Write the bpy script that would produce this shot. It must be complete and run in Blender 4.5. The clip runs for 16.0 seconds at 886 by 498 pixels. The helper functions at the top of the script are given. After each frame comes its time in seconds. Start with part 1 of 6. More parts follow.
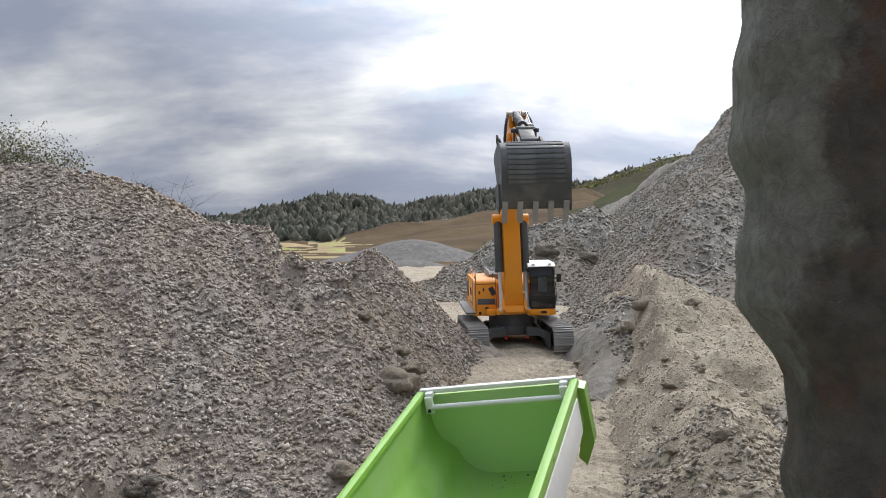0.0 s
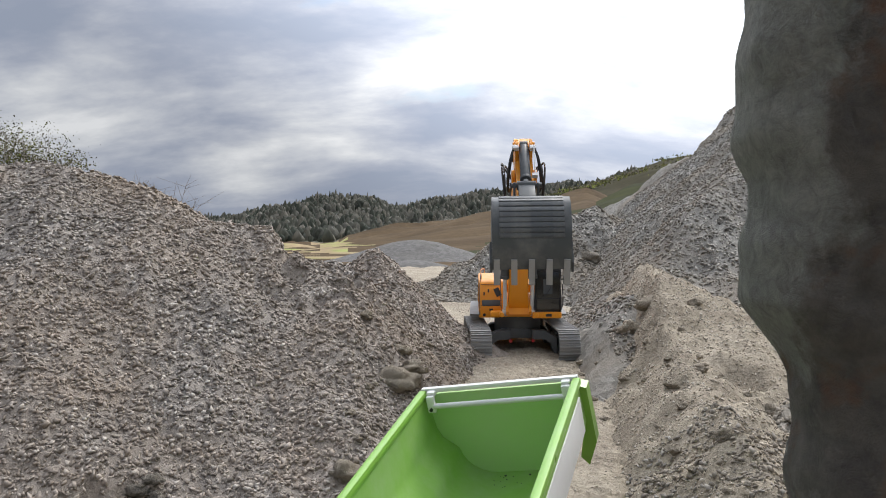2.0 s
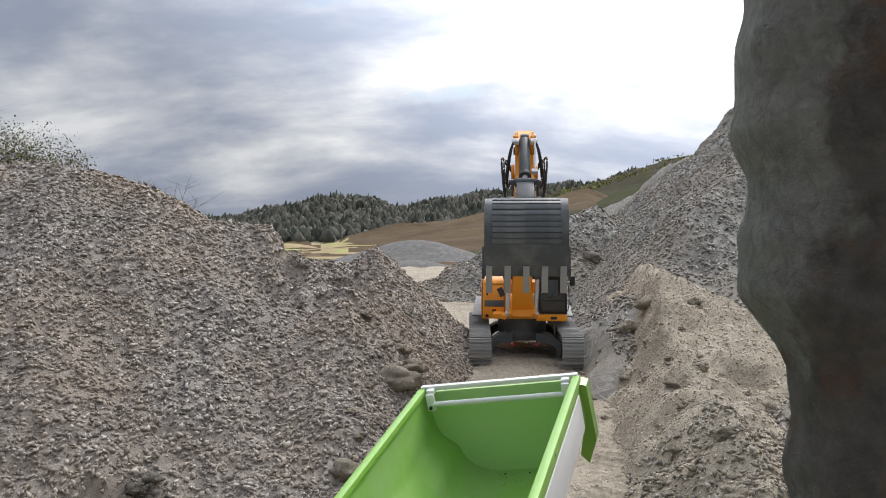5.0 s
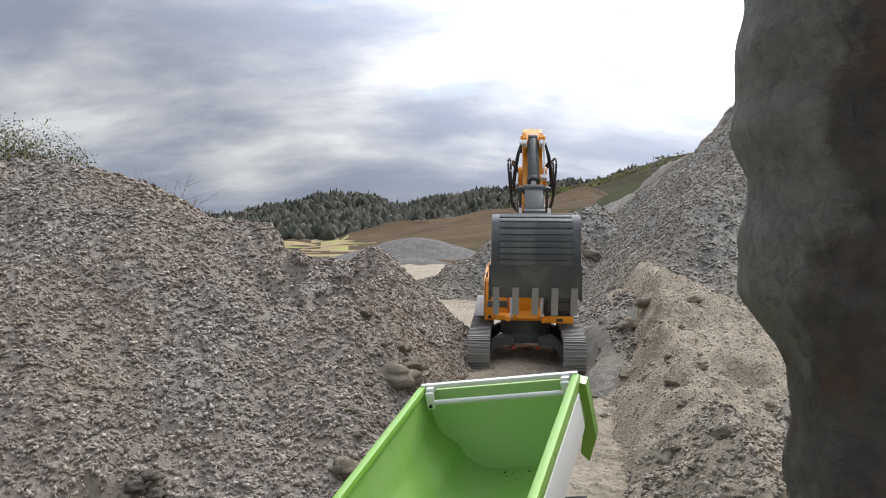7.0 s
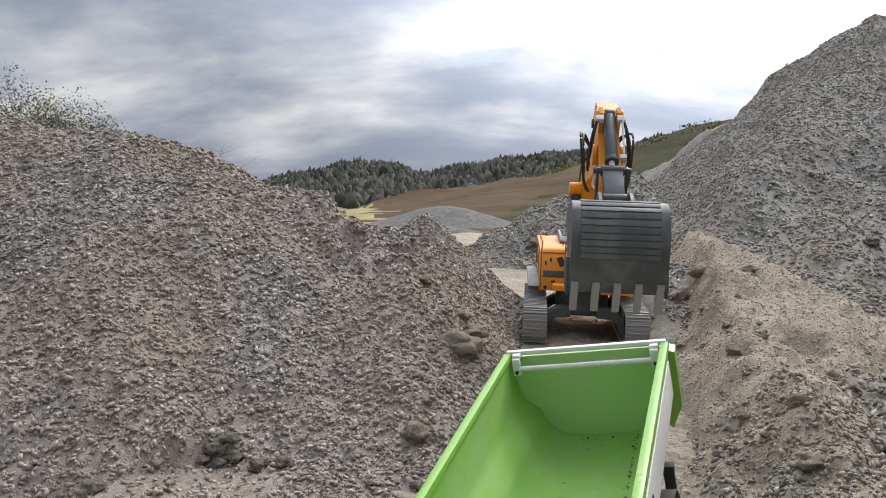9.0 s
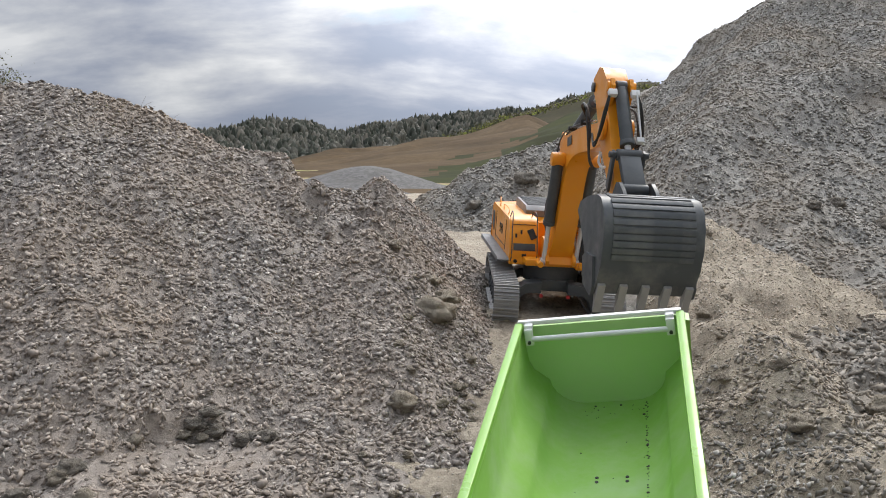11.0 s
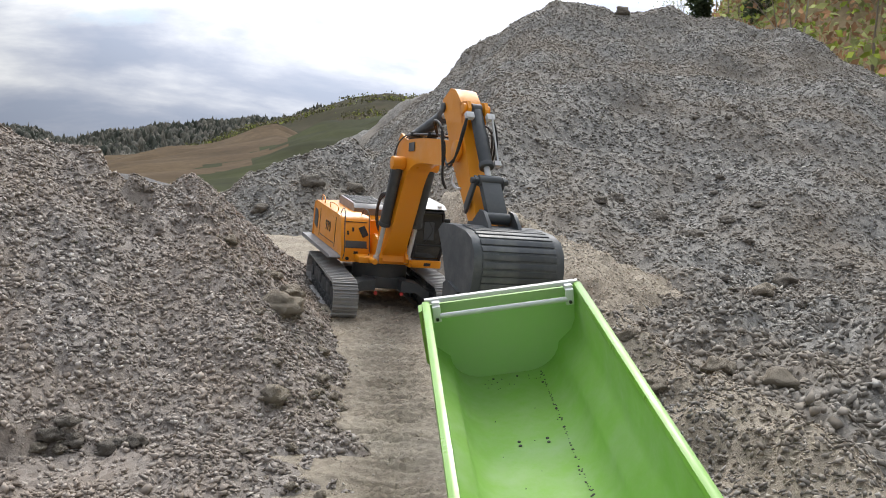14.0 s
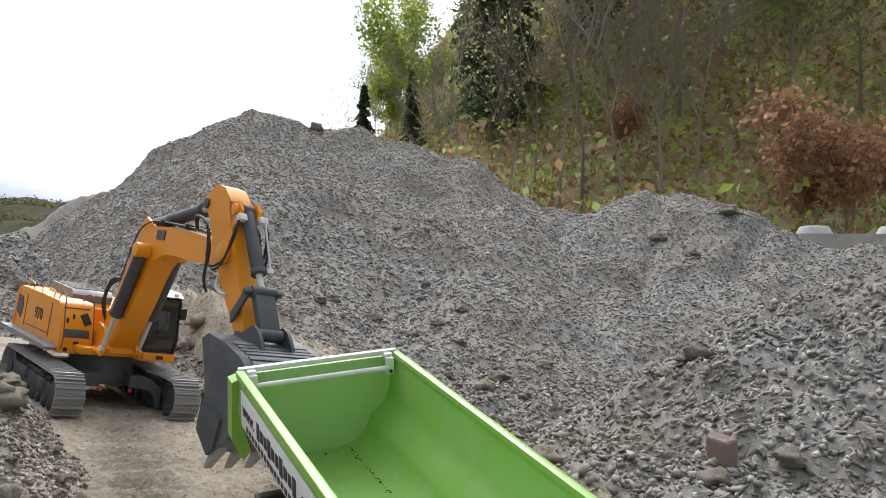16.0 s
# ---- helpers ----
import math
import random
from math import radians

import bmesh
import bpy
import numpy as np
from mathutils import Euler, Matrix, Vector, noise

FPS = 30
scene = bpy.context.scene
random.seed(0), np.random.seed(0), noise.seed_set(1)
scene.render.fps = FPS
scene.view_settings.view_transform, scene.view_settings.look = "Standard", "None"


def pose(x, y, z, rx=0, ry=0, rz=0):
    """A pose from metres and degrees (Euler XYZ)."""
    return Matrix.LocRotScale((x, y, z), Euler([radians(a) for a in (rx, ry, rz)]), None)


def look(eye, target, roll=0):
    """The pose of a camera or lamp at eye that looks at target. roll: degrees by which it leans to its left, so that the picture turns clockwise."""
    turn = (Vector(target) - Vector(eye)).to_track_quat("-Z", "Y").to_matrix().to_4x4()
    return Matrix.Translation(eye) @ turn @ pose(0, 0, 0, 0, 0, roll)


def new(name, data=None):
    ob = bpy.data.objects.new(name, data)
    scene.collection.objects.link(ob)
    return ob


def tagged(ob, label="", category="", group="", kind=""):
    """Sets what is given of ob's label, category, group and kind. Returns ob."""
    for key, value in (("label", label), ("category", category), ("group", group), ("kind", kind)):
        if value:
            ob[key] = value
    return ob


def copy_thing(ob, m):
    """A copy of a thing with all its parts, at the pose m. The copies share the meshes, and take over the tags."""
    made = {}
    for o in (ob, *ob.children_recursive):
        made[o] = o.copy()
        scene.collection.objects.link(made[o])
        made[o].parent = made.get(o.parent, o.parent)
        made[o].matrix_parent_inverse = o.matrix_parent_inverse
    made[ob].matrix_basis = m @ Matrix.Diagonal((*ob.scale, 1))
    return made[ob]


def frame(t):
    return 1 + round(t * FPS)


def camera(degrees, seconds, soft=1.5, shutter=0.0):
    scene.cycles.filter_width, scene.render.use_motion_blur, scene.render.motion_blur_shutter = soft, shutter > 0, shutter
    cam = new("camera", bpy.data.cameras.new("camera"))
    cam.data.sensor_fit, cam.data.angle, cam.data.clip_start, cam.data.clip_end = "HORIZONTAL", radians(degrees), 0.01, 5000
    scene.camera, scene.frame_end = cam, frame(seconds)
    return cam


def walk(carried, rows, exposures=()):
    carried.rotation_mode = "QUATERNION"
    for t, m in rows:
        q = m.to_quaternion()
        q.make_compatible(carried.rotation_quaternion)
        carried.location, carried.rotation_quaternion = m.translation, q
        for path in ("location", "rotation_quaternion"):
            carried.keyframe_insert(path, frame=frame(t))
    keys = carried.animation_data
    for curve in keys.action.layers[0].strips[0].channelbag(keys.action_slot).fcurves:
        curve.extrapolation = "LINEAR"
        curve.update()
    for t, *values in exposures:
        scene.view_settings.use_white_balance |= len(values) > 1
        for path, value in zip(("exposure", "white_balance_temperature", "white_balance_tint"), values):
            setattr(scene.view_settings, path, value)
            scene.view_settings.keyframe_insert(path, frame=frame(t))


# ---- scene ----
cam = camera(53.94, 16.0, soft=1.0)
# seconds, eye, target, roll
PATH = [
    (0, (0.0000, 0.0000, 0.4500), (-0.0000, 2.0000, 0.4360), -0.00),
    (0.5, (0.0002, 0.0008, 0.4490), (-0.0025, 2.0008, 0.4368), -0.03),
    (1, (0.0012, 0.0018, 0.4481), (-0.0033, 2.0018, 0.4373), -0.02),
    (1.5, (0.0011, 0.0017, 0.4490), (-0.0053, 2.0017, 0.4364), 0.01),
    (2, (0.0007, 0.0023, 0.4480), (-0.0049, 2.0023, 0.4351), 0.02),
    (2.5, (0.0014, 0.0030, 0.4474), (-0.0053, 2.0029, 0.4356), 0.01),
    (3, (0.0021, 0.0030, 0.4477), (-0.0059, 2.0029, 0.4348), -0.02),
    (3.5, (0.0008, 0.0028, 0.4466), (-0.0070, 2.0028, 0.4345), 0.01),
    (4, (0.0025, 0.0037, 0.4452), (-0.0057, 2.0036, 0.4333), -0.02),
    (6.5, (0.0006, 0.0035, 0.4450), (-0.0045, 2.0035, 0.4294), 0.13),
    (7, (0.0020, 0.0042, 0.4458), (-0.0051, 2.0042, 0.4283), 0.07),
    (7.5, (0.0013, 0.0030, 0.4444), (-0.0047, 2.0029, 0.4284), 0.05),
    (8, (0.0016, 0.0032, 0.4449), (-0.0040, 2.0031, 0.4269), 0.01),
    (8.5, (-0.0043, 0.0007, 0.4482), (-0.0109, 2.0005, 0.4267), 0.05),
    (9, (-0.0717, -0.0042, 0.4452), (-0.1320, 1.9929, 0.3551), 0.22),
    (9.2, (-0.0824, -0.0089, 0.4443), (-0.1135, 1.9824, 0.2607), 0.18),
    (11.3, (-0.2069, 0.0414, 0.4532), (-0.0087, 2.0233, 0.2723), 0.55),
    (11.5, (-0.2248, 0.0515, 0.4486), (0.0276, 2.0268, 0.2628), 0.60),
    (12, (-0.2657, 0.0681, 0.4497), (0.0728, 2.0301, 0.2599), 0.78),
    (12.5, (-0.2929, 0.0621, 0.4453), (0.1322, 2.0091, 0.2764), 0.33),
    (13, (-0.3287, 0.0484, 0.4308), (0.1794, 1.9767, 0.2774), 0.86),
    (13.5, (-0.3504, 0.0384, 0.4203), (0.2655, 1.9361, 0.2802), 0.65),
    (14, (-0.3592, 0.0533, 0.4176), (0.3304, 1.9243, 0.2626), 0.29),
    (14.5, (-0.3469, 0.1126, 0.4036), (0.3893, 1.9574, 0.1698), -0.71),
    (15, (-0.3555, 0.1238, 0.3992), (0.6027, 1.8583, 0.1288), -1.63),
    (15.5, (-0.4125, 0.1363, 0.3682), (0.7992, 1.7238, 0.2611), 0.15),
    (16, (-0.5030, 0.1726, 0.3514), (0.8383, 1.6500, 0.4860), 2.03),
]
walk(cam, [(t, look(eye, target, roll)) for t, eye, target, roll in PATH], [(0, 0.13), (9, 0.12), (12.5, 0.20), (15, 0.15), (16, 0.30)])

# ---------- light ----------
world = bpy.data.worlds.new("sky")
scene.world = world
world.use_nodes = True
SUN_EL, SUN_AZ = radians(46), radians(28)
SUN_WAY = (math.sin(SUN_AZ) * math.cos(SUN_EL), math.cos(SUN_AZ) * math.cos(SUN_EL), math.sin(SUN_EL))


def build_sky():
    nt = world.node_tree
    nt.nodes.clear()
    out = nt.nodes.new("ShaderNodeOutputWorld")
    bg = nt.nodes.new("ShaderNodeBackground")
    bg.inputs["Strength"].default_value = 0.112
    sky = nt.nodes.new("ShaderNodeTexSky")
    sky.sky_type, sky.sun_disc = "NISHITA", False
    sky.sun_elevation, sky.sun_rotation = SUN_EL, SUN_AZ
    co = nt.nodes.new("ShaderNodeTexCoord")
    # a flat cloud deck: the direction divided by its height above the horizon
    sep = nt.nodes.new("ShaderNodeSeparateXYZ")
    nt.links.new(co.outputs["Generated"], sep.inputs[0])
    mx = nt.nodes.new("ShaderNodeMath")
    mx.operation = "MAXIMUM"
    mx.inputs[1].default_value = 0.0
    nt.links.new(sep.outputs["Z"], mx.inputs[0])
    add = nt.nodes.new("ShaderNodeMath")
    add.operation = "ADD"
    add.inputs[1].default_value = 0.42
    nt.links.new(mx.outputs[0], add.inputs[0])
    div = nt.nodes.new("ShaderNodeVectorMath")
    div.operation = "DIVIDE"
    comb = nt.nodes.new("ShaderNodeCombineXYZ")
    for i in range(2):
        nt.links.new(add.outputs[0], comb.inputs[i])
    comb.inputs[2].default_value = 1.0
    nt.links.new(co.outputs["Generated"], div.inputs[0])
    nt.links.new(comb.outputs[0], div.inputs[1])

    def noise_node(scale, detail, rough, off, dist=0.0):
        mp = nt.nodes.new("ShaderNodeMapping")
        mp.inputs["Location"].default_value = off
        mp.inputs["Scale"].default_value = (1.0, 1.75, 1.0)
        n = nt.nodes.new("ShaderNodeTexNoise")
        n.inputs["Scale"].default_value, n.inputs["Detail"].default_value = scale, detail
        n.inputs["Roughness"].default_value, n.inputs["Distortion"].default_value = rough, dist
        nt.links.new(div.outputs[0], mp.inputs[0])
        nt.links.new(mp.outputs[0], n.inputs["Vector"])
        return n

    big = noise_node(2.2, 9, 0.56, (5.3, 1.9, 0.0), 0.15)
    ramp = nt.nodes.new("ShaderNodeValToRGB")
    e = ramp.color_ramp.elements
    e[0].position, e[0].color = 0.40, (4.2, 4.8, 6.1, 1)
    e[1].position, e[1].color = 0.70, (10.4, 10.6, 10.9, 1)
    for pos, col in ((0.47, (4.9, 5.4, 6.6, 1)), (0.56, (6.6, 7.0, 7.9, 1)), (0.64, (8.6, 8.9, 9.4, 1))):
        k = e.new(pos)
        k.color = col
    nt.links.new(big.outputs["Fac"], ramp.inputs[0])
    gap = noise_node(3.0, 5, 0.5, (8.0, 2.0, 0.0))
    gr = nt.nodes.new("ShaderNodeValToRGB")
    gr.color_ramp.elements[0].position, gr.color_ramp.elements[1].position = 0.66, 0.76
    nt.links.new(gap.outputs["Fac"], gr.inputs[0])
    mix = nt.nodes.new("ShaderNodeMixRGB")
    nt.links.new(gr.outputs[0], mix.inputs[0])
    nt.links.new(ramp.outputs[0], mix.inputs[1])
    nt.links.new(sky.outputs[0], mix.inputs[2])
    # the cloud is thinner, and brighter, round the hidden sun
    toward = nt.nodes.new("ShaderNodeVectorMath")
    toward.operation = "DOT_PRODUCT"
    toward.inputs[1].default_value = SUN_WAY
    nt.links.new(co.outputs["Generated"], toward.inputs[0])
    glow = nt.nodes.new("ShaderNodeValToRGB")
    glow.color_ramp.interpolation = "EASE"
    ge = glow.color_ramp.elements
    ge[0].position, ge[0].color = 0.58, (0.64, 0.64, 0.64, 1)
    ge[1].position, ge[1].color = 1.0, (2.7, 2.64, 2.55, 1)
    nt.links.new(toward.outputs["Value"], glow.inputs[0])
    lit = nt.nodes.new("ShaderNodeMixRGB")
    lit.blend_type = "MULTIPLY"
    lit.inputs[0].default_value = 1.0
    nt.links.new(mix.outputs[0], lit.inputs[1])
    nt.links.new(glow.outputs[0], lit.inputs[2])
    # an overcast sky is brightest overhead
    rise = nt.nodes.new("ShaderNodeValToRGB")
    re_ = rise.color_ramp.elements
    re_[0].position, re_[0].color = 0.0, (0.80, 0.80, 0.80, 1)
    re_[1].position, re_[1].color = 1.0, (1.75, 1.75, 1.72, 1)
    k = re_.new(0.36)
    k.color = (0.95, 0.95, 0.95, 1)
    nt.links.new(mx.outputs[0], rise.inputs[0])
    top = nt.nodes.new("ShaderNodeMixRGB")
    top.blend_type = "MULTIPLY"
    top.inputs[0].default_value = 1.0
    nt.links.new(lit.outputs[0], top.inputs[1])
    nt.links.new(rise.outputs[0], top.inputs[2])
    nt.links.new(top.outputs[0], bg.inputs[0])
    nt.links.new(bg.outputs[0], out.inputs[0])


build_sky()
sun = new("sun", bpy.data.lights.new("sun", "SUN"))
sun.data.energy, sun.data.angle, sun.data.color = 1.65, radians(16), (1.0, 0.94, 0.86)
# the brightest clouds stand ahead and to the right
sun.matrix_world = look([20 * v for v in SUN_WAY], (0, 0, 0))
scene.view_settings.exposure = 0.0


# ---------- materials ----------
class Nodes:
    """A principled material with a few short-hands for its nodes."""

    def __init__(self, name, rough=0.7, metal=0.0, colour=(0.5, 0.5, 0.5)):
        self.mat = bpy.data.materials.new(name)
        self.mat.use_nodes = True
        self.nt = self.mat.node_tree
        self.p = self.nt.nodes["Principled BSDF"]
        self.p.inputs["Roughness"].default_value = rough
        self.p.inputs["Metallic"].default_value = metal
        self.p.inputs["Base Color"].default_value = (*colour, 1)
        self.co = self.nt.nodes.new("ShaderNodeTexCoord")

    def noise(self, scale, detail=4, rough=0.55, where="Object", dist=0.0):
        n = self.nt.nodes.new("ShaderNodeTexNoise")
        n.inputs["Scale"].default_value, n.inputs["Detail"].default_value = scale, detail
        n.inputs["Roughness"].default_value, n.inputs["Distortion"].default_value = rough, dist
        self.nt.links.new(self.co.outputs[where], n.inputs["Vector"])
        return n.outputs["Fac"]

    def voronoi(self, scale, out="Color", feature="F1"):
        n = self.nt.nodes.new("ShaderNodeTexVoronoi")
        n.feature = feature
        n.inputs["Scale"].default_value = scale
        self.nt.links.new(self.co.outputs["Object"], n.inputs["Vector"])
        return n.outputs[out]

    def ramp(self, fac, *stops):
        n = self.nt.nodes.new("ShaderNodeValToRGB")
        e = n.color_ramp.elements
        while len(e) < len(stops):
            e.new(0.5)
        for k, (pos, col) in zip(e, stops):
            k.position = pos
            k.color = (*col, 1) if not isinstance(col, (int, float)) else (col, col, col, 1)
        self.nt.links.new(fac, n.inputs[0])
        return n.outputs[0]

    def mix(self, fac, a, b, kind="MIX"):
        n = self.nt.nodes.new("ShaderNodeMixRGB")
        n.blend_type = kind
        for i, v in enumerate((fac, a, b)):
            if isinstance(v, bpy.types.NodeSocket):
                self.nt.links.new(v, n.inputs[i])
            elif i == 0:
                n.inputs[0].default_value = v
            else:
                n.inputs[i].default_value = (*v, 1)
        return n.outputs[0]

    def island(self):
        return self.nt.nodes.new("ShaderNodeNewGeometry").outputs["Random Per Island"]

    def each(self):
        return self.nt.nodes.new("ShaderNodeObjectInfo").outputs["Random"]

    def colour(self, out):
        self.nt.links.new(out, self.p.inputs["Base Color"])
        return self

    def rough(self, out):
        self.nt.links.new(out, self.p.inputs["Roughness"])
        return self

    def bump(self, out, strength=0.4, distance=0.002):
        n = self.nt.nodes.new("ShaderNodeBump")
        n.inputs["Strength"].default_value, n.inputs["Distance"].default_value = strength, distance
        self.nt.links.new(out, n.inputs["Height"])
        self.nt.links.new(n.outputs[0], self.p.inputs["Normal"])
        return self


def make_gravel(name, dark, light, brown, grain=70.0):
    m = Nodes(name, 0.9)
    cell = m.voronoi(grain)
    grey = m.ramp(cell, (0.0, dark), (0.55, light), (1.0, tuple(min(1, v * 1.35) for v in light)))
    patch = m.ramp(m.noise(2.6, 5, 0.6), (0.42, 0.0), (0.66, 0.75))
    col = m.mix(patch, grey, brown)
    col = m.mix(0.55, col, m.ramp(m.noise(9, 6, 0.65), (0.25, 0.55), (0.75, 1.15)), "MULTIPLY")
    m.colour(col)
    m.bump(m.noise(grain * 0.9, 6, 0.75), 0.9, 0.008)
    return m.mat


def make_chips(name, stops, brown):
    m = Nodes(name, 0.85)
    col = m.ramp(m.island(), *stops)
    patch = m.ramp(m.noise(2.6, 5, 0.6), (0.40, 0.0), (0.62, 0.75))
    col = m.mix(patch, col, brown)
    col = m.mix(0.35, col, m.ramp(m.noise(60, 4, 0.7), (0.3, 0.5), (0.7, 1.2)), "MULTIPLY")
    m.colour(col)
    m.bump(m.noise(300, 3, 0.6), 0.4, 0.001)
    return m.mat


def make_paint(name, colour, rough=0.35, dirt=0.25, dust=(0.33, 0.30, 0.26)):
    m = Nodes(name, rough)
    d = m.ramp(m.noise(14, 7, 0.68), (0.45, 0.0), (0.8, dirt))
    shade = m.mix(0.25, colour, m.ramp(m.noise(4, 3, 0.5), (0.2, 0.8), (0.8, 1.1)), "MULTIPLY")
    m.colour(m.mix(d, shade, dust))
    m.rough(m.ramp(m.noise(25, 5, 0.6), (0.3, rough * 0.8), (0.75, min(1, rough * 1.7))))
    m.bump(m.noise(180, 3, 0.5), 0.06, 0.0005)
    return m.mat


GREY = ((0.0, (0.12, 0.104, 0.09)), (0.35, (0.255, 0.224, 0.196)), (0.7, (0.395, 0.355, 0.315)), (1.0, (0.60, 0.555, 0.505)))
COOL = ((0.0, (0.115, 0.106, 0.092)), (0.4, (0.235, 0.22, 0.194)), (0.75, (0.35, 0.33, 0.295)), (1.0, (0.52, 0.495, 0.45)))
BROWNISH = (0.37, 0.30, 0.235)
SAND = (0.46, 0.385, 0.295)
M_GRAVEL = make_gravel("crushed_limestone", (0.15, 0.13, 0.115), (0.33, 0.295, 0.26), BROWNISH)
M_GRAVEL_COOL = make_gravel("grey_crushed_stone", (0.14, 0.132, 0.118), (0.28, 0.266, 0.238), (0.27, 0.23, 0.18), 60.0)
M_CHIP = make_chips("limestone_chips", GREY, BROWNISH)
M_CHIP_COOL = make_chips("grey_chips", COOL, (0.29, 0.245, 0.19))


def make_sand():
    m = Nodes("sandy_gravel", 0.95)
    base = m.ramp(m.noise(5, 8, 0.7), (0.3, (0.29, 0.24, 0.18)), (0.55, (0.42, 0.36, 0.275)), (0.8, (0.53, 0.465, 0.375)))
    grit = m.ramp(m.voronoi(160.0), (0.0, 0.55), (0.5, 1.0), (1.0, 1.35))
    m.colour(m.mix(0.6, base, grit, "MULTIPLY"))
    m.bump(m.noise(110, 8, 0.75), 0.9, 0.006)
    return m.mat


M_SAND = make_sand()
M_CHIP_SAND = make_chips("sandy_chips", ((0.0, (0.27, 0.235, 0.19)), (0.5, (0.45, 0.40, 0.325)), (1.0, (0.62, 0.57, 0.49))), SAND)


# ---------- mesh helpers ----------
def finish(name, bm, material, parent=None, label="", smooth=False, bevel=0.0):
    """Links a bmesh as one mesh object."""
    if bevel:
        edges = [e for e in bm.edges if len(e.link_faces) == 2 and e.calc_face_angle(0) > 0.6]
        bmesh.ops.bevel(bm, geom=edges, offset=bevel, segments=2, profile=0.6, affect="EDGES", clamp_overlap=True)
    bmesh.ops.recalc_face_normals(bm, faces=bm.faces)
    me = bpy.data.meshes.new(name)
    bm.to_mesh(me)
    bm.free()
    me.materials.append(material)
    if smooth:
        me.polygons.foreach_set("use_smooth", [True] * len(me.polygons))
        me.set_sharp_from_angle(angle=radians(38))
    ob = new(name, me)
    if parent:
        ob.parent = parent
    if label:
        tagged(ob, label)
    return ob


def part(name, bm, material, parent, label="", smooth=True, bevel=0.0):
    return finish(name, bm, material, parent, label, smooth, bevel)


def box(bm, size, at, turn=None):
    m = Matrix.Translation(at) @ (turn or Matrix()) @ Matrix.Diagonal((*size, 1))
    return bmesh.ops.create_cube(bm, size=1, matrix=m)["verts"]


def rod(bm, a, b, r, sides=14, r2=None):
    a, b = Vector(a), Vector(b)
    m = Matrix.Translation((a + b) / 2) @ (b - a).to_track_quat("Z", "Y").to_matrix().to_4x4()
    return bmesh.ops.create_cone(bm, cap_ends=True, segments=sides, radius1=r, radius2=r if r2 is None else r2, depth=(b - a).length, matrix=m)["verts"]


def prism(bm, outline, y0, y1):
    """A flat outline in x and z, drawn out from y0 to y1."""
    a = [bm.verts.new((x, y0, z)) for x, z in outline]
    b = [bm.verts.new((x, y1, z)) for x, z in outline]
    bm.faces.new(a)
    bm.faces.new(b[::-1])
    for i in range(len(a)):
        j = (i + 1) % len(a)
        bm.faces.new((a[j], a[i], b[i], b[j]))


def tube(bm, points, r, sides=8):
    """A bent hose or rail through the points."""
    pts = [Vector(p) for p in points]
    rings = []
    for i, p in enumerate(pts):
        way = pts[min(i + 1, len(pts) - 1)] - pts[max(i - 1, 0)]
        q = way.to_track_quat("Z", "Y")
        rings.append([bm.verts.new(p + q @ Vector((r * math.cos(k * math.tau / sides), r * math.sin(k * math.tau / sides), 0))) for k in range(sides)])
    for a, b in zip(rings, rings[1:]):
        for k in range(sides):
            bm.faces.new((a[k], a[(k + 1) % sides], b[(k + 1) % sides], b[k]))
    bm.faces.new(rings[0][::-1])
    bm.faces.new(rings[-1])


def arc(points, steps=8):
    """A smooth curve through control points (Catmull-Rom)."""
    p = [Vector(points[0])] + [Vector(q) for q in points] + [Vector(points[-1])]
    out = []
    for i in range(1, len(p) - 2):
        for k in range(steps):
            t = k / steps
            out.append(0.5 * (2 * p[i] + (p[i + 1] - p[i - 1]) * t + (2 * p[i - 1] - 5 * p[i] + 4 * p[i + 1] - p[i + 2]) * t * t + (3 * p[i] - p[i - 1] - 3 * p[i + 1] + p[i + 2]) * t**3))
    return out + [p[-1]]


def empty(name, m=None):
    ob = new(name)
    ob.empty_display_size = 0.02
    if m is not None:
        ob.matrix_world = m
    return ob


def letters(name, text, size, material, parent, m, depth=0.0004, label=""):
    """Lettering as a thin mesh."""
    cu = bpy.data.curves.new(name, "FONT")
    cu.body, cu.size, cu.extrude = text, size, depth
    cu.resolution_u = 3
    tmp = bpy.data.objects.new("tmp", cu)
    scene.collection.objects.link(tmp)
    me = bpy.data.meshes.new_from_object(tmp.evaluated_get(bpy.context.evaluated_depsgraph_get()))
    bpy.data.objects.remove(tmp)
    me.materials.clear()
    me.materials.append(material)
    ob = new(name, me)
    ob.parent = parent
    ob.matrix_basis = m
    if label:
        tagged(ob, label)
    return ob


# ---------- the lie of the land ----------
def lane(x, y):
    """The haul track, which climbs away from the camera and then levels."""
    rise = np.clip(0.14 * (y - 0.92), -0.5, 0.9)
    top = 0.165 + 0.012 * (y - 2.2)
    k = 30.0
    rise = -np.log(np.exp(-k * np.minimum(rise, 2)) + np.exp(-k * np.minimum(top, 2))) / k
    # it falls off a little to the right where the excavator stops
    tilt = 0.078 * np.clip(x - 0.2, -0.22, 0.24) * np.exp(-(((y - 1.95) / 0.26) ** 4))
    return np.maximum(rise, -0.30 + 0 * x) - tilt


